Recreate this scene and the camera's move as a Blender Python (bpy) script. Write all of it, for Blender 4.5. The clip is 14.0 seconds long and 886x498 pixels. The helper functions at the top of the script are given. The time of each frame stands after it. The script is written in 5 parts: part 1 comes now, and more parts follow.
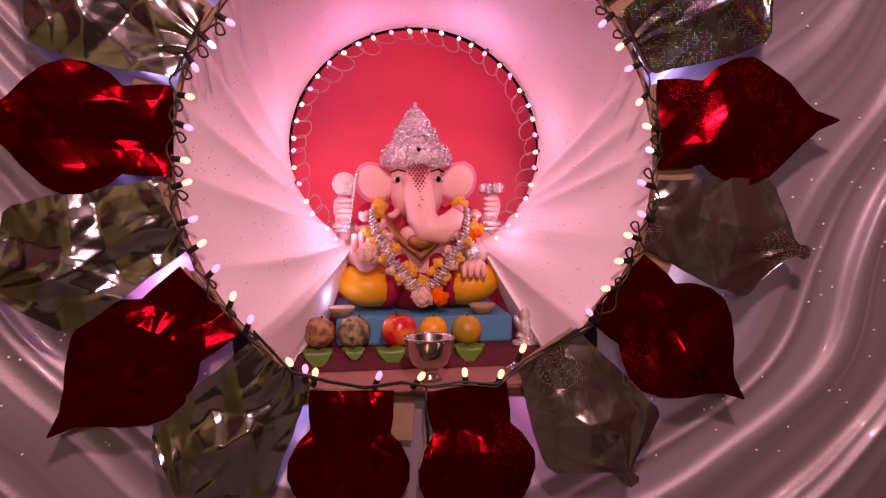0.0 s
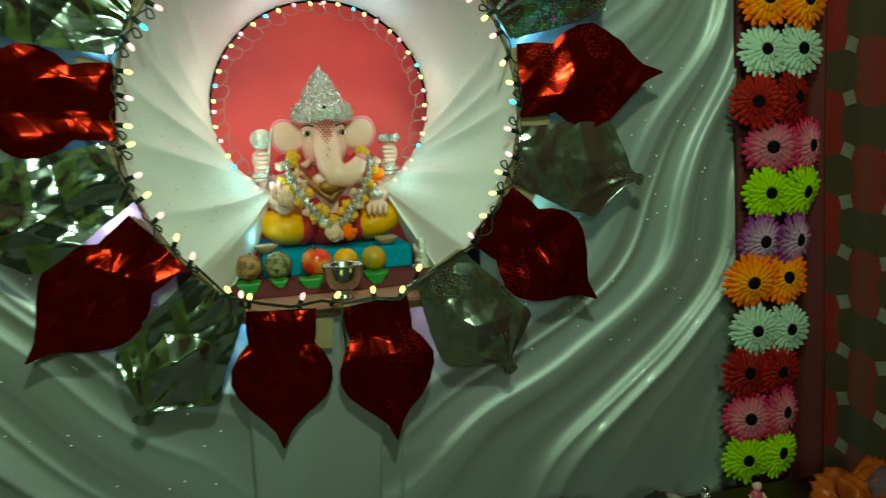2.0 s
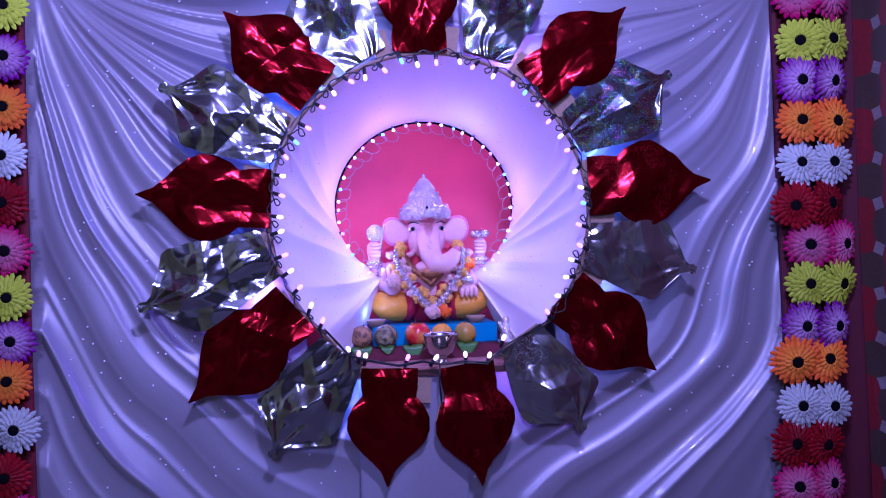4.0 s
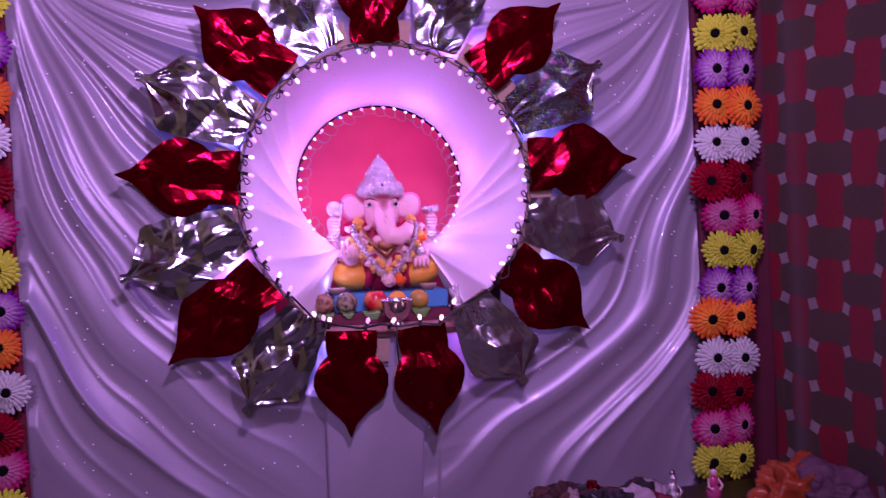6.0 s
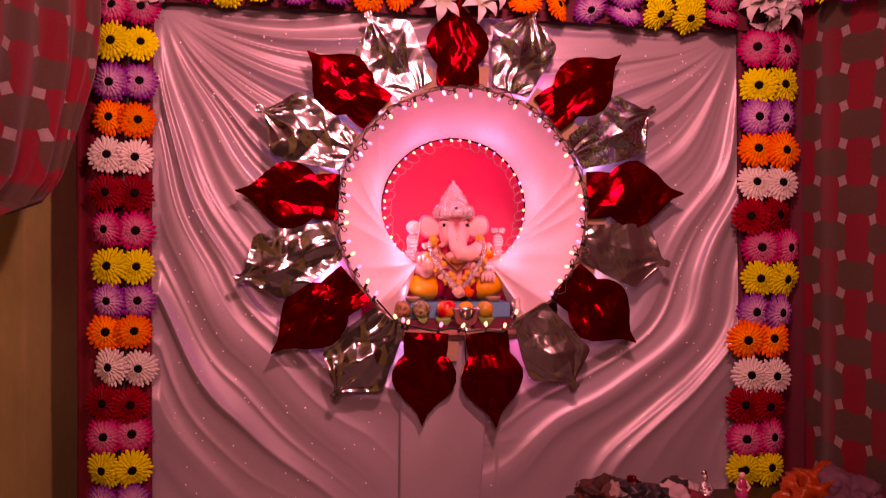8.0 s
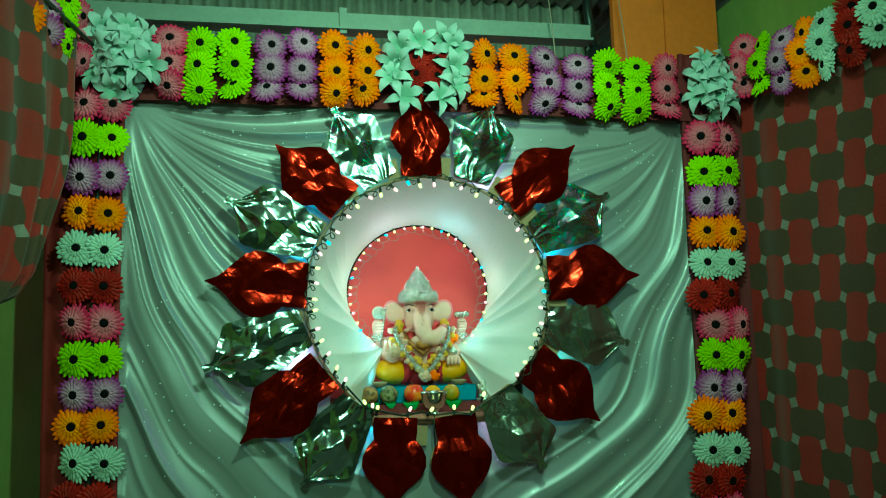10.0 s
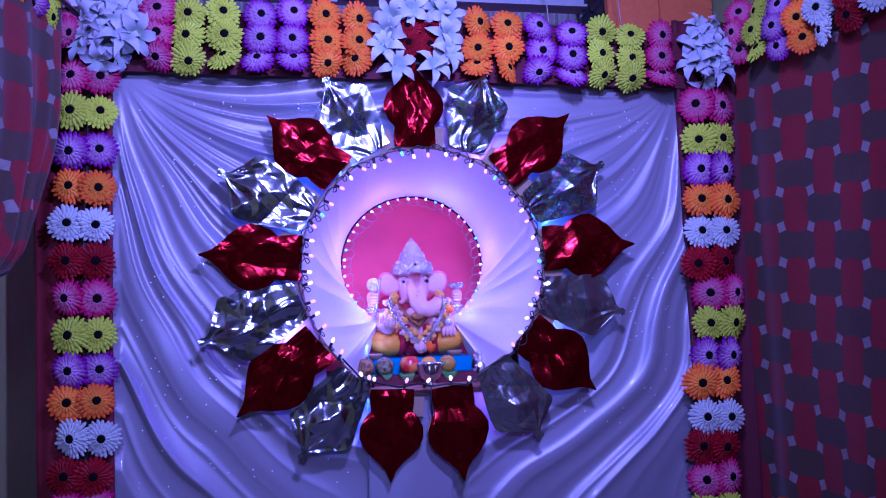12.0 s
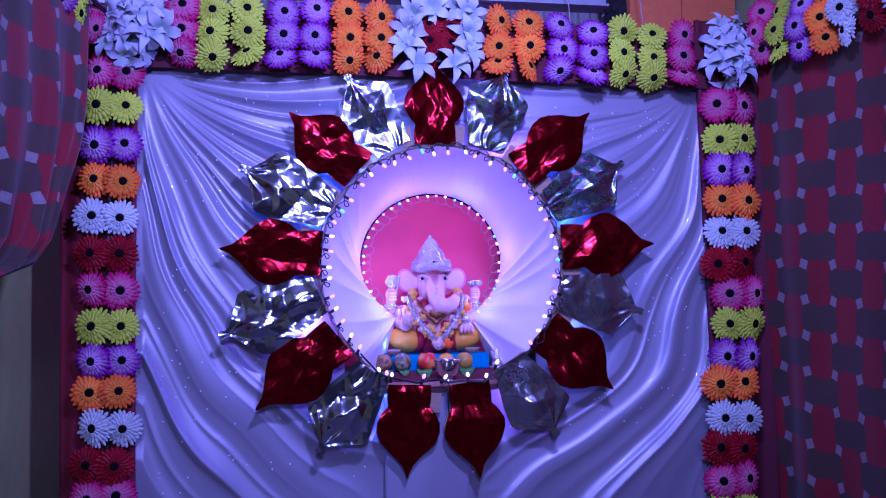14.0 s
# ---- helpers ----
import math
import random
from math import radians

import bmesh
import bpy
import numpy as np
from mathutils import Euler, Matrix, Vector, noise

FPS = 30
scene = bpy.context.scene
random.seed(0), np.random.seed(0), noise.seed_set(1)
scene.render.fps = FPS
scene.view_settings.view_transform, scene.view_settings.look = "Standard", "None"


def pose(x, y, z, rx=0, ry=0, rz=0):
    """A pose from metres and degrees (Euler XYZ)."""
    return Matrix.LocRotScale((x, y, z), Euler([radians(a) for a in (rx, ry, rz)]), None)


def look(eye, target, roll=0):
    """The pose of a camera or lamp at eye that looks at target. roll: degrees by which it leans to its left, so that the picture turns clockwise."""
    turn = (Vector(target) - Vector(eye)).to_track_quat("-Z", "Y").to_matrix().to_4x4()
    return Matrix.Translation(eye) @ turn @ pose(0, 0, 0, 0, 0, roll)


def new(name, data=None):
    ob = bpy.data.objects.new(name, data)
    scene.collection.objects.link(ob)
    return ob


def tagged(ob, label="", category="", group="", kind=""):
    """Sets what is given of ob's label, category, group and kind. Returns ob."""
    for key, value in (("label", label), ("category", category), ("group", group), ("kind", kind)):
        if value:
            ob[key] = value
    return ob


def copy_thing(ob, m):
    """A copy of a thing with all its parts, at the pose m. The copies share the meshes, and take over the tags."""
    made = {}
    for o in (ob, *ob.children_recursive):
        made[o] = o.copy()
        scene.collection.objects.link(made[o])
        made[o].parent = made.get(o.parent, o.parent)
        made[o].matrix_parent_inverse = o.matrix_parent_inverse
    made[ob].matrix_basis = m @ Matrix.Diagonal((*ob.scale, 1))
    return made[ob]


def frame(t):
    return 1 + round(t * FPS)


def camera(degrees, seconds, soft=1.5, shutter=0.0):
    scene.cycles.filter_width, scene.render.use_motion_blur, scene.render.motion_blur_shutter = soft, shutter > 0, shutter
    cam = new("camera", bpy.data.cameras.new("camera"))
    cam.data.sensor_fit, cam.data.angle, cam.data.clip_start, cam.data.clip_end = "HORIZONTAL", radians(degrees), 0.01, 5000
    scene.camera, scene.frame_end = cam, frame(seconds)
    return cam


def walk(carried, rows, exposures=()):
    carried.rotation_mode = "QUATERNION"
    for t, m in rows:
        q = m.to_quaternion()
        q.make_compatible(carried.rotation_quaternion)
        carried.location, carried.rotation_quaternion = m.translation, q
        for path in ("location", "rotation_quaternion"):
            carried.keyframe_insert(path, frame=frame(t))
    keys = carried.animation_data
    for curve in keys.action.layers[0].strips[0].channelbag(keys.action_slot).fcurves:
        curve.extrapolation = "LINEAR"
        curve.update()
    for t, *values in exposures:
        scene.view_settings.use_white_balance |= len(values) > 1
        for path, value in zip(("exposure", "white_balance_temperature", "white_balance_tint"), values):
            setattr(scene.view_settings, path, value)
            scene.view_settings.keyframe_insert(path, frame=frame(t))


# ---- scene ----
cam = camera(56.8, 14.0, soft=1.15, shutter=0.3)
PATH = [
    (0, (-0.174, 0.123, 1.47), (0.076, 2.102, 1.323), -0.5),
    (0.5, (-0.161, 0.035, 1.409), (0.063, 2.02, 1.298), -0.1),
    (1, (-0.191, -0.005, 1.395), (0.288, 1.922, 1.158), -1.0),
    (1.5, (-0.218, -0.107, 1.424), (0.377, 1.779, 1.123), -2.2),
    (2, (-0.214, -0.245, 1.477), (0.242, 1.682, 1.196), -2.9),
    (2.5, (-0.223, -0.401, 1.463), (0.026, 1.577, 1.304), -3.0),
    (3, (-0.264, -0.497, 1.463), (-0.044, 1.489, 1.394), -1.7),
    (3.2, (-0.28, -0.525, 1.45), (-0.022, 1.458, 1.417), -2.0),
    (5.3, (-0.354, -0.9, 1.403), (-0.073, 1.08, 1.421), -2.0),
    (5.5, (-0.363, -0.914, 1.406), (-0.077, 1.065, 1.425), -2.0),
    (6, (-0.381, -0.929, 1.403), (0.018, 1.03, 1.346), -2.6),
    (6.5, (-0.398, -0.975, 1.405), (0.119, 0.954, 1.294), -2.4),
    (7, (-0.425, -1.082, 1.401), (0.105, 0.843, 1.29), -1.3),
    (7.5, (-0.453, -1.236, 1.362), (-0.123, 0.734, 1.279), 0.6),
    (8, (-0.503, -1.319, 1.379), (-0.235, 0.663, 1.386), -0.1),
    (8.5, (-0.534, -1.344, 1.379), (-0.163, 0.618, 1.496), -0.7),
    (8.7, (-0.532, -1.353, 1.384), (-0.165, 0.608, 1.534), -0.9),
    (10.8, (-0.595, -1.397, 1.387), (-0.169, 0.547, 1.593), -2.2),
    (11, (-0.591, -1.393, 1.382), (-0.151, 0.549, 1.571), -2.2),
    (11.5, (-0.586, -1.381, 1.389), (-0.144, 0.564, 1.537), -2.2),
    (12, (-0.59, -1.371, 1.388), (-0.179, 0.582, 1.523), -2.2),
    (12.5, (-0.582, -1.373, 1.398), (-0.194, 0.584, 1.545), -2.2),
    (13, (-0.58, -1.381, 1.382), (-0.195, 0.577, 1.523), -1.8),
    (13.5, (-0.591, -1.39, 1.382), (-0.207, 0.568, 1.515), -1.5),
    (14, (-0.59, -1.386, 1.375), (-0.226, 0.576, 1.512), -1.4),
]

# a colour-changing flood tints the whole picture: kelvin, tint and stops of each of its states
GREEN, BLUE, RED = (0.25, 5500, -100), (0.1, 4300, 80), (-0.1, 14500, 158)
FIRST_BLUE = (-0.2, 4200, 84)
FIRST_RED, FIRST_GREEN, VIOLET = (-0.1, 9800, 96), (0.0, 7800, -88), (0.0, 5900, 150)
LATE_GREEN, LATE_BLUE, LATE_RED = (0.25, 5700, -122), (0.0, 4050, 86), (0.15, 14500, 172)
STATES = [(0.0, FIRST_RED)]
for n in range(16):
    beat = 0.05 + n * 0.8933
    late = beat > 7.5
    STATES += [(beat, LATE_GREEN if late else GREEN if n > 2 else FIRST_GREEN), (beat + 0.24, LATE_BLUE if late else BLUE if n else FIRST_BLUE)]
    if n == 6:
        STATES += [(beat + 0.53, VIOLET)]
    STATES += [(beat + (0.62 if n == 6 else 0.58), LATE_RED if late or n >= 7 else RED)]
EXPOSURES = []
for n, (start, state) in enumerate(STATES):
    end = STATES[n + 1][0] if n + 1 < len(STATES) else 14.2
    for t in (start + 0.02, end - 0.02):
        if t <= 14.0:
            EXPOSURES.append((max(t, 0.0), *state))
walk(cam, [(t, look(eye, target, roll)) for t, eye, target, roll in PATH], EXPOSURES)

# ---- world and lamps ----
world = bpy.data.worlds.new("world")
scene.world = world
world.use_nodes = True
world.node_tree.nodes["Background"].inputs[0].default_value = (0.75, 0.72, 0.8, 1)
world.node_tree.nodes["Background"].inputs[1].default_value = 0.055


def lamp(name, kind, place, target, power, colour, size):
    data = bpy.data.lights.new(name, kind)
    data.energy, data.color = power, colour
    if kind == "AREA":
        data.shape, data.size = "DISK", size
    else:
        data.shadow_soft_size = size
    ob = new(name, data)
    ob.matrix_world = look(place, target)
    return ob


flood = lamp("flood_lamp", "SPOT", (0.0, -0.3, 2.8), (-0.05, 1.75, 2.2), 122, (1.0, 0.93, 0.97), 0.09)
flood.data.spot_size, flood.data.spot_blend = radians(118), 1.0
# added neutral fill from behind the camera; lifts the lower curtain and the darks
lamp("tube_lamp", "AREA", (-0.6, -2.4, 2.3), (0.15, 1.7, 0.65), 24, (1.0, 0.97, 0.95), 0.35)

RING = Vector((-0.012, 1.72, 1.525))
RING_R = 0.475
ARCH = Vector((0.022, 2.2, 1.565))
ARCH_X, ARCH_Z = 0.318, 0.308

# the light of the small bulbs on the inner rim and behind the wreath
for n in range(11):
    a = radians(-45 + 270 * n / 10)
    tone = ((1.0, 0.42, 0.86), (0.62, 0.54, 1.0), (1.0, 0.56, 0.72))[n % 3]
    if n in (0, 10):
        tone = (0.55, 0.66, 1.0)
    reach, ahead = (0.95, 0.10) if n % 2 else (0.80, -0.11)
    lamp("rim_bulb_light", "POINT", ARCH + Vector((reach * ARCH_X * math.cos(a), ahead, reach * ARCH_Z * math.sin(a))), (0, 0, 1.5), (0.68 if n % 2 else 0.28) * (0.6 if n < 3 else 1.0), tone, 0.02)
for place, tone in (((-0.19, 2.07, 1.215), (0.35, 0.55, 1.0)), ((0.24, 2.07, 1.215), (0.35, 0.55, 1.0)), ((-0.03, 1.86, 1.27), (1.0, 0.55, 0.18))):
    lamp("shelf_bulb_light", "POINT", place, (0, 0, 1.5), 0.09, tone, 0.012)
for n, a in enumerate((-120, -60, -25, 20, 62, 118, 158, 205)):
    a = radians(a)
    tone = ((0.22, 0.38, 1.0), (0.62, 0.36, 1.0), (0.5, 0.7, 1.0))[n % 3]
    lamp("wreath_back_light", "POINT", RING + Vector((0.56 * math.cos(a), 0.028, 0.56 * math.sin(a))), (0, 0, 1.5), 0.8, tone, 0.012)


# ---- materials ----
def nodes_of(name):
    m = bpy.data.materials.new(name)
    m.use_nodes = True
    t = m.node_tree
    return m, t, t.nodes["Principled BSDF"]


def node(t, kind, **values):
    n = t.nodes.new(kind)
    for key, value in values.items():
        n.inputs[key].default_value = value
    return n


def plain(name, base, rough=0.6, metal=0.0, vary=0.25, size=30.0, bump=0.15, fine=6.0, coat=0.0, sheen=0.0, spread=0.0):
    """Base colour varied at two scales, with a fine relief. spread: change from object to object."""
    m, t, p = nodes_of(name)
    p.inputs["Roughness"].default_value = rough
    p.inputs["Metallic"].default_value = metal
    p.inputs["Coat Weight"].default_value = coat
    p.inputs["Sheen Weight"].default_value = sheen
    where = node(t, "ShaderNodeTexCoord")
    big = node(t, "ShaderNodeTexNoise", Scale=size, Detail=3.0)
    small = node(t, "ShaderNodeTexNoise", Scale=size * fine, Detail=2.0)
    t.links.new(where.outputs["Object"], big.inputs["Vector"])
    t.links.new(where.outputs["Object"], small.inputs["Vector"])
    both = t.nodes.new("ShaderNodeMath")
    both.operation = "ADD"
    t.links.new(big.outputs["Fac"], both.inputs[0])
    t.links.new(small.outputs["Fac"], both.inputs[1])
    span = node(t, "ShaderNodeMapRange")
    span.inputs["From Min"].default_value, span.inputs["From Max"].default_value = 0.6, 1.4
    span.inputs["To Min"].default_value, span.inputs["To Max"].default_value = 1 - vary, 1 + vary * 0.6
    t.links.new(both.outputs[0], span.inputs["Value"])
    hsv = node(t, "ShaderNodeHueSaturation", Color=(*base, 1))
    t.links.new(span.outputs[0], hsv.inputs["Value"])
    if spread:
        info = t.nodes.new("ShaderNodeObjectInfo")
        hue = node(t, "ShaderNodeMapRange")
        hue.inputs["To Min"].default_value, hue.inputs["To Max"].default_value = 0.5 - spread, 0.5 + spread
        t.links.new(info.outputs["Random"], hue.inputs["Value"])
        t.links.new(hue.outputs[0], hsv.inputs["Hue"])
    t.links.new(hsv.outputs[0], p.inputs["Base Color"])
    if bump:
        b = node(t, "ShaderNodeBump", Strength=bump, Distance=0.004)
        t.links.new(both.outputs[0], b.inputs["Height"])
        t.links.new(b.outputs[0], p.inputs["Normal"])
    return m


def glow(name, colour, strength):
    m, t, p = nodes_of(name)
    p.inputs["Base Color"].default_value = (*colour, 1)
    p.inputs["Emission Color"].default_value = (*colour, 1)
    p.inputs["Emission Strength"].default_value = strength
    return m


def petal_material(name, inner, outer, rough=0.55):
    """Fabric petals: one tone near the centre, another at the tips, with fine rays."""
    m, t, p = nodes_of(name)
    p.inputs["Roughness"].default_value = rough
    p.inputs["Specular IOR Level"].default_value = 0.15
    where = t.nodes.new("ShaderNodeTexCoord")
    far = node(t, "ShaderNodeVectorMath")
    far.operation = "LENGTH"
    t.links.new(where.outputs["Object"], far.inputs[0])
    grain = node(t, "ShaderNodeTexNoise", Scale=160.0, Detail=2.0)
    t.links.new(where.outputs["Object"], grain.inputs["Vector"])
    total = t.nodes.new("ShaderNodeMath")
    total.operation, total.inputs[1].default_value = "MULTIPLY_ADD", 0.018
    t.links.new(grain.outputs["Fac"], total.inputs[0])
    t.links.new(far.outputs["Value"], total.inputs[2])
    ramp = t.nodes.new("ShaderNodeMapRange")
    ramp.inputs["From Min"].default_value, ramp.inputs["From Max"].default_value = 0.036, 0.064
    t.links.new(total.outputs[0], ramp.inputs["Value"])
    mix = t.nodes.new("ShaderNodeMix")
    mix.data_type = "RGBA"
    mix.inputs["A"].default_value, mix.inputs["B"].default_value = (*inner, 1), (*outer, 1)
    for socket in mix.inputs:
        if socket.type == "RGBA" and socket.name == "A":
            socket.default_value = (*inner, 1)
        if socket.type == "RGBA" and socket.name == "B":
            socket.default_value = (*outer, 1)
    t.links.new(ramp.outputs[0], mix.inputs[0])
    info = t.nodes.new("ShaderNodeObjectInfo")
    lift = t.nodes.new("ShaderNodeMapRange")
    lift.inputs["To Min"].default_value, lift.inputs["To Max"].default_value = 0.8, 1.12
    t.links.new(info.outputs["Random"], lift.inputs["Value"])
    hsv = t.nodes.new("ShaderNodeHueSaturation")
    t.links.new(mix.outputs["Result"] if mix.outputs["Result"].type == "RGBA" else mix.outputs[2], hsv.inputs["Color"])
    t.links.new(lift.outputs[0], hsv.inputs["Value"])
    t.links.new(hsv.outputs[0], p.inputs["Base Color"])
    b = node(t, "ShaderNodeBump", Strength=0.3, Distance=0.003)
    t.links.new(grain.outputs["Fac"], b.inputs["Height"])
    t.links.new(b.outputs[0], p.inputs["Normal"])
    return m


def foil(name, base, rough=0.16, dots=0.0, colours=False, metal=1.0, wrinkle=0.28):
    """Crinkled metallic film; dots: pressed rows of glittering dots in patches."""
    m, t, p = nodes_of(name)
    p.inputs["Metallic"].default_value = metal
    p.inputs["Roughness"].default_value = rough
    where = t.nodes.new("ShaderNodeTexCoord")
    crease = node(t, "ShaderNodeTexVoronoi", Scale=17.0)
    crease.feature = "DISTANCE_TO_EDGE"
    soft = node(t, "ShaderNodeTexNoise", Scale=9.0, Detail=4.0, Roughness=0.55)
    t.links.new(where.outputs["Object"], soft.inputs["Vector"])
    t.links.new(where.outputs["Object"], crease.inputs["Vector"])
    add = t.nodes.new("ShaderNodeMath")
    add.operation, add.inputs[1].default_value = "MULTIPLY_ADD", 0.9
    t.links.new(crease.outputs["Distance"], add.inputs[0])
    t.links.new(soft.outputs["Fac"], add.inputs[2])
    b = node(t, "ShaderNodeBump", Strength=0.05, Distance=0.012)
    t.links.new(add.outputs[0], b.inputs["Height"])
    t.links.new(b.outputs[0], p.inputs["Normal"])
    run = t.nodes.new("ShaderNodeUVMap")
    stretch = node(t, "ShaderNodeVectorMath")
    stretch.operation, stretch.inputs[1].default_value = "MULTIPLY", (5.0, 2.4, 1.0)
    t.links.new(run.outputs[0], stretch.inputs[0])
    streak = node(t, "ShaderNodeTexNoise", Scale=1.0, Detail=1.5, Roughness=0.5, Distortion=0.0)
    t.links.new(stretch.outputs[0], streak.inputs["Vector"])
    # sharp creases where the noise crosses its even steps
    saw = t.nodes.new("ShaderNodeMath")
    saw.operation, saw.inputs[1].default_value = "PINGPONG", 0.06
    t.links.new(streak.outputs["Fac"], saw.inputs[0])
    fold = t.nodes.new("ShaderNodeMath")
    fold.operation, fold.inputs[1].default_value = "MINIMUM", 0.016
    t.links.new(saw.outputs[0], fold.inputs[0])
    b2 = node(t, "ShaderNodeBump", Strength=wrinkle, Distance=0.05)
    t.links.new(fold.outputs[0], b2.inputs["Height"])
    t.links.new(b.outputs[0], b2.inputs["Normal"])
    t.links.new(b2.outputs[0], p.inputs["Normal"])
    p.inputs["Base Color"].default_value = (*base, 1)
    if dots:
        cell = node(t, "ShaderNodeTexVoronoi", Scale=210.0 if colours else 290.0, Randomness=0.3)
        level = node(t, "ShaderNodeVectorMath")
        level.operation, level.inputs[1].default_value = "MULTIPLY", (1.0, 0.0, 1.0)
        t.links.new(where.outputs["Object"], level.inputs[0])
        t.links.new(level.outputs[0], cell.inputs["Vector"])
        patch = node(t, "ShaderNodeTexNoise", Scale=9.0, Detail=1.0)
        t.links.new(where.outputs["Object"], patch.inputs["Vector"])
        here = t.nodes.new("ShaderNodeMath")
        here.operation, here.inputs[1].default_value = "GREATER_THAN", 0.6 if not colours else 0.47
        t.links.new(patch.outputs["Fac"], here.inputs[0])
        inside = t.nodes.new("ShaderNodeMath")
        inside.operation, inside.inputs[1].default_value = "LESS_THAN", 0.3
        t.links.new(cell.outputs["Distance"], inside.inputs[0])
        lucky = t.nodes.new("ShaderNodeMath")
        lucky.operation, lucky.inputs[1].default_value = "GREATER_THAN", 0.45
        t.links.new(cell.outputs["Color"], lucky.inputs[0])
        some = t.nodes.new("ShaderNodeMath")
        some.operation = "MULTIPLY"
        t.links.new(lucky.outputs[0], some.inputs[0])
        t.links.new(inside.outputs[0], some.inputs[1])
        where_dot = t.nodes.new("ShaderNodeMath")
        where_dot.operation = "MULTIPLY"
        t.links.new(here.outputs[0], where_dot.inputs[0])
        t.links.new(some.outputs[0], where_dot.inputs[1])
        tone = t.nodes.new("ShaderNodeHueSaturation")
        tone.inputs["Color"].default_value = (0.25, 0.75, 0.95, 1) if colours else (min(1, base[0] * 3.4), base[1] * 2.5 + 0.02, base[2] * 2.5 + 0.02, 1)
        if colours:
            spread = node(t, "ShaderNodeTexNoise", Scale=30.0)
            t.links.new(where.outputs["Object"], spread.inputs["Vector"])
            wide = t.nodes.new("ShaderNodeMapRange")
            wide.inputs["From Min"].default_value, wide.inputs["From Max"].default_value = 0.3, 0.7
            t.links.new(spread.outputs["Fac"], wide.inputs["Value"])
            t.links.new(wide.outputs[0], tone.inputs["Hue"])
        mix = t.nodes.new("ShaderNodeMixRGB")
        mix.inputs[1].default_value = (*base, 1)
        t.links.new(where_dot.outputs[0], mix.inputs[0])
        t.links.new(tone.outputs[0], mix.inputs[2])
        t.links.new(mix.outputs[0], p.inputs["Base Color"])
        rougher = t.nodes.new("ShaderNodeMapRange")
        rougher.inputs["To Min"].default_value, rougher.inputs["To Max"].default_value = rough, 0.42
        t.links.new(where_dot.outputs[0], rougher.inputs["Value"])
        t.links.new(rougher.outputs[0], p.inputs["Roughness"])
    return m


def woven_check(name):
    """A printed basket weave: red upright and brown flat cells with necked sides, and pale squares at the corners."""
    m, t, p = nodes_of(name)
    p.inputs["Roughness"].default_value = 0.75
    p.inputs["Sheen Weight"].default_value = 0.15
    where = t.nodes.new("ShaderNodeUVMap")
    split = t.nodes.new("ShaderNodeSeparateXYZ")
    t.links.new(where.outputs[0], split.inputs[0])

    def calc(op, a, b=0.0, c=None):
        n = t.nodes.new("ShaderNodeMath")
        n.operation = op
        for k, v in enumerate((a, b) if c is None else (a, b, c)):
            if isinstance(v, (int, float)):
                n.inputs[k].default_value = v
            else:
                t.links.new(v, n.inputs[k])
        return n.outputs[0]

    u, v = calc("MULTIPLY", split.outputs[0], math.pi / 0.152), calc("MULTIPLY", split.outputs[1], math.pi / 0.128)
    su, cu, sv, cv = calc("SINE", u), calc("COSINE", u), calc("SINE", v), calc("COSINE", v)
    ue = calc("SUBTRACT", u, calc("MULTIPLY", calc("MULTIPLY", cu, sv), 0.50))
    ve = calc("ADD", v, calc("MULTIPLY", calc("MULTIPLY", cv, su), 0.52))
    red = calc("GREATER_THAN", calc("MULTIPLY", calc("SINE", ue), calc("SINE", ve)), 0.0)
    # the squares lie a little askew
    ru = calc("ABSOLUTE", calc("ADD", su, calc("MULTIPLY", sv, 0.28)))
    rv = calc("ABSOLUTE", calc("SUBTRACT", sv, calc("MULTIPLY", su, 0.35)))
    white = calc("MULTIPLY", calc("LESS_THAN", ru, 0.37), calc("LESS_THAN", rv, 0.42))
    thread = node(t, "ShaderNodeTexNoise", Scale=90.0, Detail=3.0)
    t.links.new(where.outputs[0], thread.inputs["Vector"])
    fade = node(t, "ShaderNodeTexNoise", Scale=4.0, Detail=2.0)
    t.links.new(where.outputs[0], fade.inputs["Vector"])
    one = t.nodes.new("ShaderNodeMixRGB")
    one.inputs[1].default_value, one.inputs[2].default_value = (0.062, 0.031, 0.016, 1), (0.21, 0.0025, 0.005, 1)
    t.links.new(red, one.inputs[0])
    two = t.nodes.new("ShaderNodeMixRGB")
    two.inputs[2].default_value = (0.26, 0.22, 0.21, 1)
    t.links.new(white, two.inputs[0])
    t.links.new(one.outputs[0], two.inputs[1])
    hsv = t.nodes.new("ShaderNodeHueSaturation")
    t.links.new(two.outputs[0], hsv.inputs["Color"])
    t.links.new(calc("MULTIPLY_ADD", calc("ADD", thread.outputs["Fac"], fade.outputs["Fac"]), 0.7, 0.32), hsv.inputs["Value"])
    t.links.new(hsv.outputs[0], p.inputs["Base Color"])
    b = node(t, "ShaderNodeBump", Strength=0.2, Distance=0.002)
    t.links.new(thread.outputs["Fac"], b.inputs["Height"])
    t.links.new(b.outputs[0], p.inputs["Normal"])
    return m


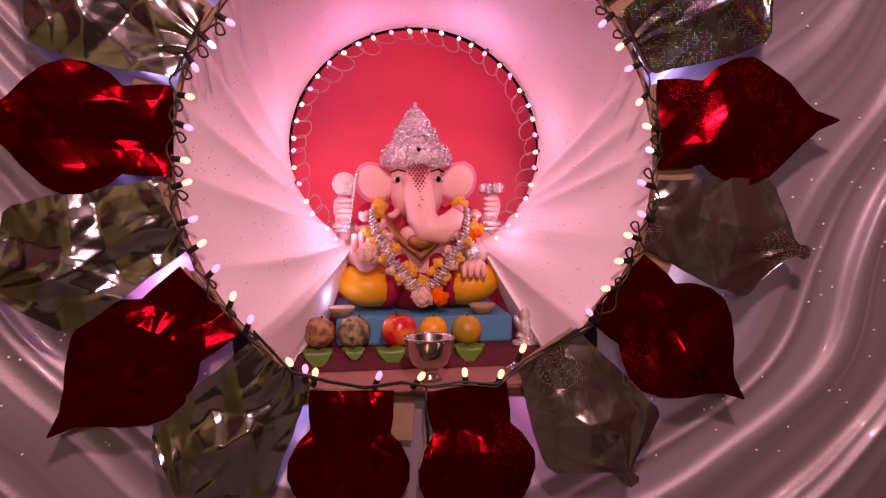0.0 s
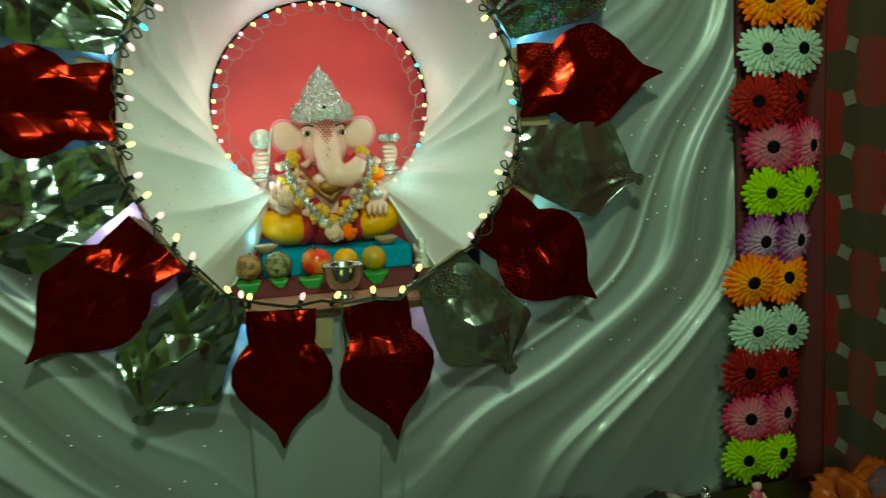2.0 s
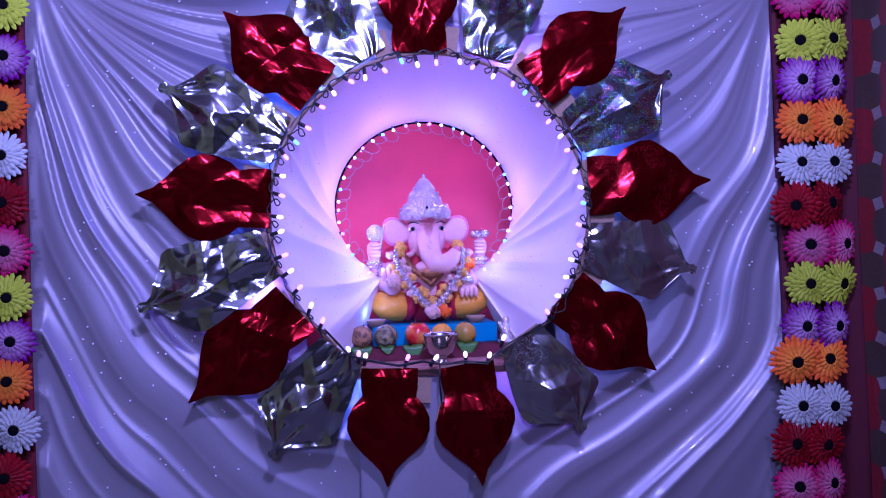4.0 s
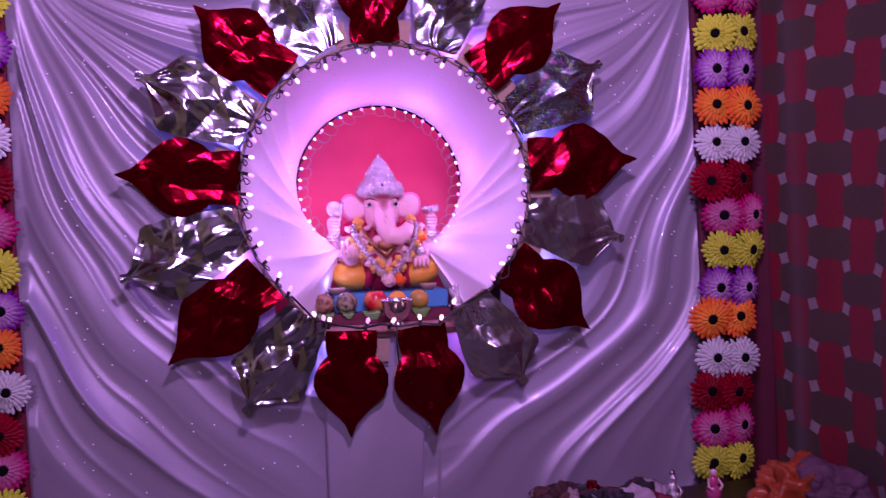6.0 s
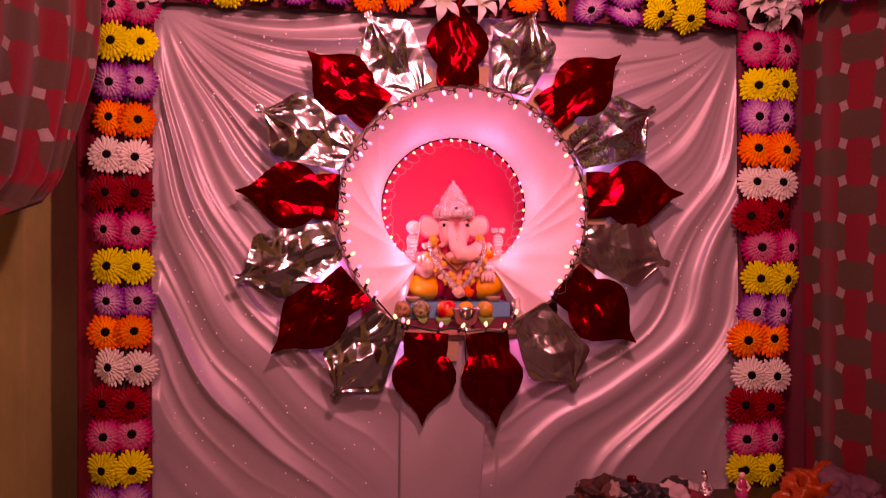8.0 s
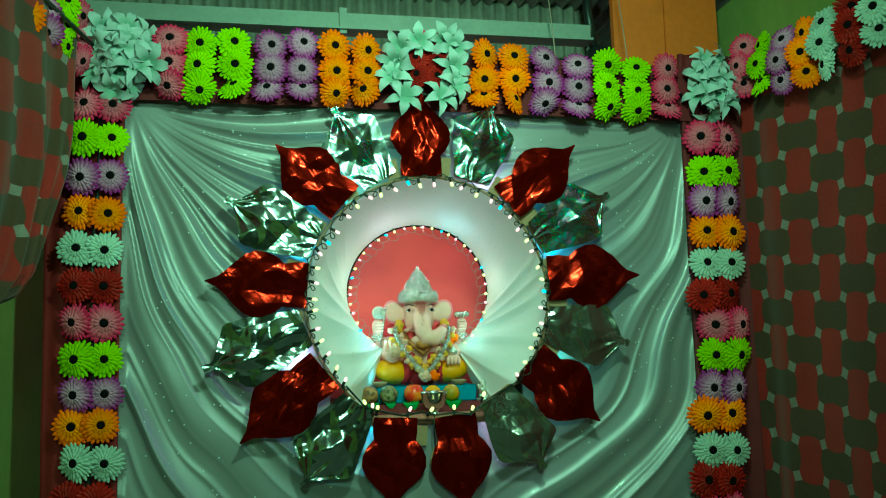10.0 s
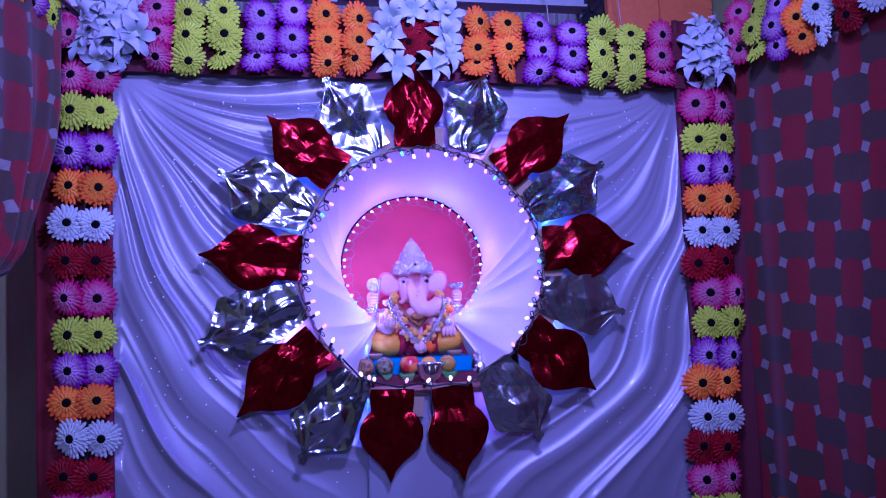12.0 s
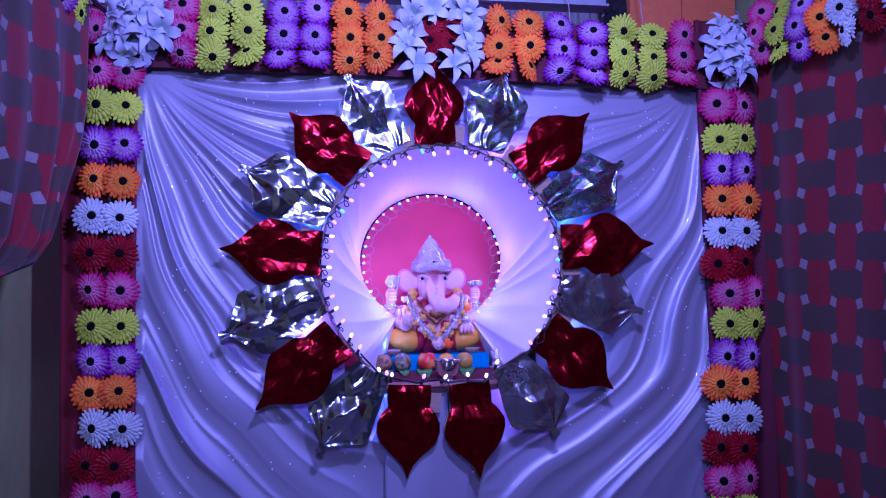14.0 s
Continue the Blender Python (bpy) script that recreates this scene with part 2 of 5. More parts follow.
SATIN = plain("silver_satin", (0.355, 0.325, 0.355), 0.43, 0.33, vary=0.08, size=3.0, bump=0.1, fine=60.0, sheen=0.3, coat=0.15)
MUSLIN = plain("white_cloth", (0.80, 0.75, 0.80), 0.6, vary=0.06, size=6.0, bump=0.15, fine=40.0, sheen=0.2)
BACKDROP = plain("red_backdrop_cloth", (0.72, 0.075, 0.095), 0.7, vary=0.12, size=8.0, fine=40.0)
CHECK = woven_check("check_print_cloth")
RED_FOIL = foil("red_foil", (0.22, 0.003, 0.003), 0.17, metal=0.92, wrinkle=0.06)
RED_DOT = foil("red_dotted_foil", (0.21, 0.003, 0.003), 0.2, dots=1.0, metal=0.92, wrinkle=0.06)
SILVER_FOIL = foil("silver_foil", (0.50, 0.50, 0.52), 0.13, wrinkle=0.05)
DULL_FOIL = foil("dull_silver_foil", (0.42, 0.39, 0.37), 0.2, dots=1.0, metal=0.95, wrinkle=0.05)
HOLO_FOIL = foil("rainbow_dotted_foil", (0.48, 0.50, 0.52), 0.17, dots=1.0, colours=True, wrinkle=0.05)
CARDBOARD = plain("cardboard", (0.36, 0.24, 0.15), 0.85, vary=0.2, size=20.0)
MAROON = plain("maroon_cloth", (0.10, 0.006, 0.014), 0.8, vary=0.3, size=12.0, fine=30.0)
BLACK = plain("black_plastic", (0.015, 0.015, 0.017), 0.4, vary=0.2)
WIRE = plain("dark_wire", (0.02, 0.025, 0.02), 0.45, vary=0.2)
CLEAR_WIRE = plain("pale_wire", (0.34, 0.25, 0.23), 0.35, vary=0.1)
SKIN = plain("pink_painted_clay", (0.84, 0.50, 0.46), 0.42, vary=0.08, size=14.0, bump=0.05, coat=0.15)
YELLOW = plain("yellow_painted_clay", (0.80, 0.36, 0.012), 0.5, vary=0.12, size=20.0, bump=0.06)
CRIMSON = plain("crimson_cloth", (0.42, 0.006, 0.03), 0.6, vary=0.2, size=30.0)
JEWEL = plain("silver_studded_metal", (0.80, 0.75, 0.74), 0.24, 0.85, vary=0.55, size=150.0, bump=0.6, fine=3.0)
GOLD = plain("old_gold", (0.45, 0.22, 0.08), 0.35, 0.8, vary=0.4, size=90.0, bump=0.6)
DARK = plain("dark_paint", (0.004, 0.003, 0.004), 0.9, vary=0.2)
DARK.node_tree.nodes["Principled BSDF"].inputs["Specular IOR Level"].default_value = 0.1
POST_CLOTH = plain("red_post_cloth", (0.17, 0.006, 0.012), 0.8, vary=0.25, size=10.0, fine=30.0)
BLUE_BASE = plain("blue_painted_block", (0.008, 0.25, 0.44), 0.55, vary=0.12, size=15.0)
STEEL = plain("steel", (0.58, 0.57, 0.56), 0.2, 1.0, vary=0.12, size=40.0, bump=0.05)
LEAF = plain("betel_leaf", (0.05, 0.19, 0.016), 0.4, vary=0.3, size=40.0)
WOOD = plain("dark_wood", (0.075, 0.024, 0.014), 0.5, vary=0.35, size=10.0)
PALE_WOOD = plain("board_edge", (0.36, 0.16, 0.12), 0.7, vary=0.3, size=25.0)
OLIVE = plain("olive_wall_paint", (0.36, 0.40, 0.12), 0.85, vary=0.15, size=3.0, bump=0.1)
CEMENT = plain("grey_cement", (0.25, 0.24, 0.23), 0.9, vary=0.2, size=4.0)
SHEET = plain("corrugated_sheet", (0.34, 0.32, 0.29), 0.5, 0.2, vary=0.3, size=6.0)
BEAM = plain("painted_beam", (0.28, 0.28, 0.27), 0.5, vary=0.15, size=8.0)
ORANGE_PANEL = plain("orange_panel", (0.60, 0.15, 0.03), 0.5, vary=0.15, size=6.0)
FILM_ORANGE = plain("orange_bag_film", (0.45, 0.075, 0.008), 0.3, vary=0.3, size=25.0, coat=0.3)
LILY = petal_material("white_lily_cloth", (0.36, 0.44, 0.36), (0.56, 0.57, 0.60))
TONES = {
    "pink": petal_material("pink_petal", (0.55, 0.16, 0.25), (0.50, 0.004, 0.10)),
    "lime": petal_material("lime_petal", (0.50, 0.62, 0.008), (0.52, 0.66, 0.008)),
    "purple": petal_material("purple_petal", (0.50, 0.28, 0.46), (0.22, 0.012, 0.24)),
    "orange": petal_material("orange_petal", (0.88, 0.26, 0.004), (0.88, 0.14, 0.002)),
    "white": petal_material("white_petal", (0.60, 0.64, 0.56), (0.62, 0.66, 0.60)),
    "red": petal_material("red_petal", (0.20, 0.004, 0.006), (0.30, 0.004, 0.008)),
}
PINK_LIT = glow("lit_pink_bulb", (1.0, 0.34, 0.58), 2.0)
WHITE_LIT = glow("lit_white_bulb", (1.0, 0.68, 0.34), 2.4)
BLUE_LIT = glow("lit_blue_bulb", (0.22, 0.50, 1.0), 2.4)


# ---- mesh helpers ----
def part(name, bm, material, parent=None, label="", smooth=True):
    """One mesh object out of a bmesh, under a thing or a part."""
    data = bpy.data.meshes.new(name)
    bm.to_mesh(data)
    bm.free()
    for m in material if isinstance(material, (list, tuple)) else [material]:
        data.materials.append(m)
    if smooth:
        data.polygons.foreach_set("use_smooth", [True] * len(data.polygons))
    ob = new(name, data)
    if parent:
        ob.parent = parent
    if label:
        ob["label"] = label
    return ob


def shared(name, data, parent, m):
    ob = new(name, data)
    ob.parent = parent
    ob.matrix_basis = m
    return ob


def box(bm, low, high, slot=0, bevel=0.0):
    made = bmesh.ops.create_cube(bm, size=1.0)["verts"]
    for v in made:
        v.co = Vector([low[k] + (v.co[k] + 0.5) * (high[k] - low[k]) for k in range(3)])
    faces = {f for v in made for f in v.link_faces}
    for f in faces:
        f.material_index = slot
    if bevel:
        bmesh.ops.bevel(bm, geom=list({e for v in made for e in v.link_edges}), offset=bevel, segments=2, affect="EDGES")
    return bm


def ball(bm, place, size, slot=0, turn=(0, 0, 0), detail=2):
    made = bmesh.ops.create_icosphere(bm, subdivisions=detail, radius=1.0)["verts"]
    m = pose(*place, *turn) @ Matrix.Diagonal((*size, 1)) if len(size) == 3 else None
    bmesh.ops.transform(bm, matrix=m, verts=made)
    for f in {f for v in made for f in v.link_faces}:
        f.material_index = slot
    return made


def tube(bm, points, radius, sides=6, slot=0, taper=None):
    """A round bar along points."""
    points = [Vector(p) for p in points]
    loops = []
    up = Vector((0.13, 0.31, 0.94)).normalized()
    for n, p in enumerate(points):
        ahead = (points[min(n + 1, len(points) - 1)] - points[max(n - 1, 0)]).normalized()
        side = ahead.cross(up)
        if side.length < 1e-3:
            side = ahead.cross(Vector((1, 0, 0)))
        side.normalize()
        other = side.cross(ahead)
        r = radius if taper is None else taper[n]
        loops.append([bm.verts.new(p + r * (math.cos(2 * math.pi * k / sides) * side + math.sin(2 * math.pi * k / sides) * other)) for k in range(sides)])
    for a, b in zip(loops, loops[1:]):
        for k in range(sides):
            bm.faces.new((a[k], a[(k + 1) % sides], b[(k + 1) % sides], b[k])).material_index = slot
    bm.faces.new(loops[0][::-1]).material_index = slot
    bm.faces.new(loops[-1]).material_index = slot
    return bm


def turned(bm, profile, place=(0, 0, 0), sides=32, slot=0):
    """A body of revolution about z: profile of (radius, height)."""
    rows = []
    for r, z in profile:
        rows.append([bm.verts.new((place[0] + r * math.cos(2 * math.pi * k / sides), place[1] + r * math.sin(2 * math.pi * k / sides), place[2] + z)) for k in range(sides)])
    for a, b in zip(rows, rows[1:]):
        for k in range(sides):
            bm.faces.new((a[k], a[(k + 1) % sides], b[(k + 1) % sides], b[k])).material_index = slot
    return bm


def sheet(bm, across, down, place, uv=None, keep=None):
    """A grid of across x down cells: place(a, b) with a, b from 0 to 1; uv(a, b) as well."""
    layer = bm.loops.layers.uv.new("UVMap") if uv else None
    grid = [[bm.verts.new(place(i / across, j / down)) for i in range(across + 1)] for j in range(down + 1)]
    for j in range(down):
        for i in range(across):
            cell = (grid[j][i], grid[j][i + 1], grid[j + 1][i + 1], grid[j + 1][i])
            if keep and not all(keep(v.co) for v in cell):
                continue
            f = bm.faces.new(cell)
            if layer:
                for loop, (p, q) in zip(f.loops, ((i, j), (i + 1, j), (i + 1, j + 1), (i, j + 1))):
                    loop[layer].uv = uv(p / across, q / down)
    bmesh.ops.delete(bm, geom=[v for v in bm.verts if not v.link_faces], context="VERTS")
    return bm


def wave(x, y, z=0.0):
    return noise.noise((x, y, z))


def smooth_step(x, a, b):
    k = min(1.0, max(0.0, (x - a) / (b - a)))
    return k * k * (3 - 2 * k)


def empty(name, label, category, group="", kind=""):
    return tagged(new(name), label, category, group, kind)


# ---- the room ----
def slab(name, low, high, material, label, category):
    bm = bmesh.new()
    box(bm, low, high)
    return tagged(part(name, bm, material, smooth=False), label, category, kind="structure")


slab("floor", (-2.6, -3.2, -0.1), (2.6, 3.0, 0.0), CEMENT, "plain grey cement floor", "floor")
slab("wall_north", (-2.6, 2.85, 0.0), (2.6, 3.0, 3.25), CEMENT, "plain grey wall behind the decorated booth", "wall")
# unseen wall, kept grey so the silver foils mirror a neutral tone
slab("wall_south", (-2.6, -3.3, 0.0), (2.6, -3.2, 3.25), CEMENT, "plain grey wall behind the camera, out of view", "wall")
slab("wall_west", (-1.72, -3.2, 0.0), (-1.58, 2.85, 3.25), OLIVE, "olive green painted side wall", "wall")
slab("wall_east", (1.6, -3.2, 0.0), (1.75, 2.85, 3.25), OLIVE, "olive green painted side wall", "wall")


def corrugated(name, place, across, down, material, label, category):
    bm = bmesh.new()
    sheet(bm, across, down, place)
    made = part(name, bm, material)
    thick = made.modifiers.new("thickness", "SOLIDIFY")
    thick.thickness = 0.004
    return tagged(made, label, category, kind="structure")


corrugated("ceiling", lambda a, b: (-1.75 + 3.5 * a, 2.9 - 6.1 * b, 2.98 + 0.1 * b + 0.016 * math.sin(a * 300)), 420, 6, SHEET, "dark corrugated metal roof sheet", "ceiling")
corrugated("wall_panel", lambda a, b: (-1.58 + 2.5 * a, 2.35 + 0.014 * math.sin(a * 270), 3.0 - 0.75 * b), 320, 2, SHEET, "ribbed pale sheet wall above the booth", "wall")
bm = bmesh.new()
box(bm, (-1.58, 1.93, 2.655), (0.78, 2.0, 2.735), bevel=0.004)
box(bm, (-1.58, 1.90, 2.655), (0.78, 1.94, 2.665))
box(bm, (-0.33, 1.915, 2.64), (-0.30, 2.0, 2.75))
tagged(part("roof_beam", bm, BEAM, smooth=False), "painted metal beam under the roof sheet", "beam", kind="structure")
bm = bmesh.new()
box(bm, (0.93, 2.02, 2.2), (1.18, 2.06, 2.98), bevel=0.003)
box(bm, (1.184, 2.02, 2.2), (1.45, 2.06, 2.98), bevel=0.003)
tagged(part("wall_board", bm, ORANGE_PANEL, smooth=False), "orange painted boards above the flower garland", "board", kind="structure")
bracket = empty("roof_bracket", "dark metal bracket hanging under the roof", "bracket")
bm = bmesh.new()
box(bm, (0.80, 1.98, 2.5), (0.91, 2.07, 2.66), bevel=0.008)
tube(bm, [(0.82, 2.0, 2.66), (0.80, 2.0, 2.80), (0.79, 2.0, 2.97)], 0.02, 8)
part("body", bm, BLACK, bracket)


# ---- cloths ----
def fold_height(x, z):
    """How far the gathered cloth stands out: folds that fan out from the two top corners and sag round the wreath."""
    total = 0.0
    for side in (-1, 1):
        corner = Vector((1.13 * side, 2.30))
        dx, dz = (corner.x - x) * side, corner.y - z
        r = math.hypot(dx, dz) + 1e-4
        turn = math.atan2(dz, max(dx, 1e-4)) + 0.36 * r + 0.08 * wave(x * 2.3, z * 2.3, side)
        weight = smooth_step(-x * side, -0.35, 0.35)
        weight = 1 - weight
        uneven = turn * 12 + 3.2 * wave(turn * 5.5, side * 3.1) + 0.6 * wave(turn * 17, side * 7.7)
        ridge = 1.5 * (1 - abs(math.sin(uneven * 0.95))) ** 1.4 * (0.8 + 0.7 * wave(turn * 6, r * 1.3, 4.0))
        ridge += 0.36 * (1 - abs(math.sin(uneven * 2.2 + side))) ** 1.5 * (0.7 + 1.1 * wave(turn * 11, r * 1.6, 8.0)) + 0.7 * wave(turn * 7, r * 0.9, 5.0)
        strength = smooth_step(r, 0.04, 0.6) * (1 - 0.7 * smooth_step(dz, 1.4, 1.9)) * (0.75 + 0.5 * wave(turn * 3, 9.2))
        strength *= 1 - 0.35 * smooth_step(r, 0.9, 1.7)
        if side > 0:
            # more and deeper folds run down beside the right post
            strength = smooth_step(r, 0.04, 0.6) * (1 - 0.5 * smooth_step(dz, 1.6, 2.1)) * (0.52 + 0.45 * wave(turn * 3, 9.2))
            strength *= 1 - 0.35 * smooth_step(dx, 0.35, 1.0)
        total += weight * ridge * strength * 0.040
    return total + 0.006 * wave(x * 4, z * 4, 2.0)


def satin_place(a, b):
    x, z = -1.20 + 2.42 * a, 2.33 - 2.31 * b
    seam = 0.01 * smooth_step(x, 0.095 + 0.05 * z, 0.105 + 0.05 * z) * smooth_step(-z, -0.95, -0.7)
    return (x, 1.815 - fold_height(x, z) - seam, z)


bm = bmesh.new()
sheet(bm, 420, 380, satin_place, keep=lambda c: (c.x - RING.x) ** 2 + (c.z - RING.z) ** 2 > 0.462 ** 2 and not (abs(c.x - RING.x) < 0.38 and 1.04 < c.z < 1.3))
tagged(part("satin_curtain", bm, SATIN), "silvery satin curtain draped in fanned folds behind the wreath", "curtain")

# sequins on the satin; their sparkle is painted in as matte white
bm = bmesh.new()
for n in range(420):
    x, z = random.uniform(-1.08, 1.08), random.uniform(0.45, 2.2)
    if (x - RING.x) ** 2 + (z - RING.z) ** 2 < 0.5 ** 2:
        continue
    ball(bm, (x, 1.812 - fold_height(x, z), z), (0.0034, 0.0014, 0.0034), detail=1)
tagged(part("sequins", bm, plain("sequin_glint_white", (0.95, 0.95, 0.97), 0.4, 0.0, vary=0.05, bump=0.0)), "tiny silver sequins scattered over the satin curtain", "sequins", kind="stuff")


bm = bmesh.new()
sheet(bm, 40, 60, lambda a, b: (-0.245 + (0.345 - 0.06 * b) * a - 0.01 * b, 1.782 - 0.022 * math.sin(math.pi * a) + 0.006 * wave(a * 3, b * 4) - 0.012 * b, 1.05 - 1.03 * b))
front_panel = part("satin_drape", bm, SATIN)
thick = front_panel.modifiers.new("thickness", "SOLIDIFY")
thick.thickness = 0.003
tagged(front_panel, "plain satin drape hanging straight below the shrine shelf", "cloth")


def funnel_place(a, b):
    """The white cloth from the wreath's inside (b = 0) back to the rim of the niche (b = 1)."""
    s = -0.085 + 1.17 * a
    held = min(1.0, max(0.0, s))
    held -= 0.125 * math.sin(2 * math.pi * held)
    out_turn = radians(-46 + 272 * s)
    in_turn = radians(-57 + 294 * held)
    outer = RING + Vector((RING_R * 0.985 * math.cos(out_turn), 0.0, RING_R * 0.985 * math.sin(out_turn)))
    inner = ARCH + Vector((ARCH_X * math.cos(in_turn), 0, ARCH_Z * math.sin(in_turn)))
    gathered = smooth_step(in_turn, radians(15), radians(-57)) + smooth_step(in_turn, radians(165), radians(237))
    inner.x -= gathered * 0.012 * (1 if inner.x > 0 else -1)
    inner.z += gathered * 0.02
    if s < 0 or s > 1:
        # below the gathers: first the front edge comes down to the shelf, then the cloth closes behind it
        k = (-s if s < 0 else s - 1) / 0.085
        front = Vector((0.292, 1.85, 1.075)) if s < 0 else Vector((-0.300, 1.85, 1.075))
        back = Vector((0.262, 2.10, 1.108)) if s < 0 else Vector((-0.222, 2.10, 1.108))
        end = radians(-46 if s < 0 else 226)
        outer = (RING + Vector((RING_R * 0.985 * math.cos(end), 0.0, RING_R * 0.985 * math.sin(end)))).lerp(front, min(1.0, 2 * k))
        inner = inner.lerp(back, max(0.0, 2 * k - 1))
    p = outer.lerp(inner, b)
    pull = b * (1 - b) * 4
    inward = (ARCH - p)
    inward.y = 0
    inward.normalize()
    ridge = (1 - abs(math.sin(a * 52 + 5 * wave(a * 7, 0.3) + b * 2 * wave(a * 4, 8.0)))) ** 1.3 * (0.3 + 1.6 * gathered) + 0.9 * wave(a * 14, b * 1.2, 3)
    # the cloth bellies towards the middle
    p = p + inward * (0.017 * ridge * (0.15 + pull) * (0.4 + 0.6 * b) - 0.02 * pull)
    p.z = max(p.z, 1.0745 if p.y < 1.93 else 1.1075)
    return p


bm = bmesh.new()
sheet(bm, 380, 30, funnel_place)
niche_cloth = tagged(part("niche_cloth", bm, MUSLIN), "white cloth tunnel gathered round the shrine niche", "cloth")

# tiny sequins sewn on the white cloth
bm = bmesh.new()
for n in range(340):
    ball(bm, funnel_place(random.uniform(0.08, 0.92), random.uniform(0.06, 0.9)), (0.0013, 0.0013, 0.0013), detail=1)
sewn = part("cloth_sequins", bm, plain("dull_sequin", (0.30, 0.27, 0.30), 0.3, 0.6, vary=0.1, bump=0.0), niche_cloth)
tagged(sewn, kind="stuff")

bm = bmesh.new()
sheet(bm, 40, 40, lambda a, b: (-0.46 + 0.96 * a, 2.50 + 0.006 * wave(a * 5, b * 5), 2.05 - 0.98 * b))
backdrop = part("niche_backdrop", bm, BACKDROP)
tagged(backdrop, "plain red cloth at the back of the niche", "backdrop", kind="structure")

bm = bmesh.new()
rim = []
for n in range(61):
    a = radians(-57 + 294 * n / 60)
    rim.append(ARCH + Vector((ARCH_X * math.cos(a), 0.008, ARCH_Z * math.sin(a))))
tube(bm, rim, 0.006, 8)
part("rim_hoop", bm, DARK, niche_cloth, "thin dark hoop")


def between(table, x):
    """Straight steps through a table of (x, value), carried on past its ends."""
    for (xa, va), (xb, vb) in zip(table, table[1:]):
        if x >= xb or (xb, vb) == table[-1]:
            return va + (vb - va) * (x - xa) / (xb - xa)


COLUMN_LINES = ((1.645, 0.0), (1.470, 1.0), (1.275, 2.0), (1.125, 3.0), (0.985, 4.0))


def right_base(a, b):
    return 1.745 - 2.6 * a, 2.46 - 2.41 * b


def right_uv(a, b):
    """The printed weave hangs a little askew and sags away from the booth."""
    y, z = right_base(a, b)
    column = between(COLUMN_LINES, y - min(1.15, 2.2 - z) * (0.035 + 0.05 * (1 - smooth_step(y, 1.3, 1.5))))
    row = (2.215 - z - 0.14 * (z - 0.7) / 1.5 * (1.64 - y)) / 0.1405
    return column * 0.152, row * 0.128


def check_right(a, b):
    y, z = right_base(a, b)
    swing = 0.012 * math.sin(a * 46 + 2.2 * wave(a * 5, 1.0)) + 0.016 * wave(a * 9, b * 2.0)
    return (1.37 + swing * (0.5 + 0.7 * b) + 0.05 * a, y, z)


bm = bmesh.new()
sheet(bm, 160, 80, check_right, right_uv)
tagged(part("check_curtain", bm, CHECK), "red and brown basket-weave print curtain with pale squares", "curtain", "side curtains")

LEFT_EDGE = ((2.50, 1.60), (2.10, 1.545), (1.95, 1.48), (1.78, 1.36), (1.60, 1.25), (1.52, 1.13), (1.477, 0.93))


def left_base(a, b):
    z = 2.50 - 1.023 * b
    reach = 1.45 * (0.62 + 0.38 * (z - 1.477))
    return between(LEFT_EDGE, z) - a * reach, z - 0.05 * a * b


def check_left(a, b):
    y, z = left_base(a, b)
    gather = b ** 2 * (1 - smooth_step(a, 0.0, 0.35))
    ripple = 0.012 * math.sin(a * 34 + b * 2) * (0.3 + b) + 0.02 * wave(a * 7, b * 2, 1.0) + 0.022 * gather * math.sin(a * 95 + 4 * b)
    return (-1.27 + 0.09 * (y - 1.65) + ripple, y + 0.3 * ripple, z + 0.02 * gather * math.sin(a * 60))


def left_uv(a, b):
    y, z = left_base(a, b)
    return (y - 1.109) / 0.19 * 0.152 + 0.02 * b * wave(a * 4, b * 3), (2.061 - z + 0.13 * (y - 1.109)) / 0.117 * 0.128


bm = bmesh.new()
sheet(bm, 150, 70, check_left, left_uv)
left_curtain = part("check_curtain", bm, CHECK)
thick = left_curtain.modifiers.new("thickness", "SOLIDIFY")
thick.thickness = 0.002
tagged(left_curtain, "red and brown basket-weave print curtain drawn back in a sagging hem", "curtain", "side curtains")

# the dark posts behind the flower strips; the right one's shade is put in as darker maroon
for x0, x1, cloth in ((-1.412, -1.15, POST_CLOTH), (1.12, 1.40, MAROON)):
    bm = bmesh.new()
    sheet(bm, 24, 60, lambda a, b: (x0 + (x1 - x0) * a, 1.765 + 0.012 * math.sin(a * 17 + b * 2) + 0.006 * wave(a * 4, b * 8), 2.56 - 2.55 * b))
    post = part("booth_post", bm, cloth)
    thick = post.modifiers.new("thickness", "SOLIDIFY")
    thick.thickness, thick.offset = 0.02, 1
    tagged(post, "booth post wrapped in dark red cloth", "post", "booth posts")
bm = bmesh.new()
sheet(bm, 80, 10, lambda a, b: (-1.2 + 2.4 * a, 1.762 + 0.006 * wave(a * 20, b * 3), 2.53 - 0.24 * b - 0.03 * a))
tagged(part("garland_band", bm, MAROON), "maroon cloth band along the top of the booth", "cloth band", kind="structure")


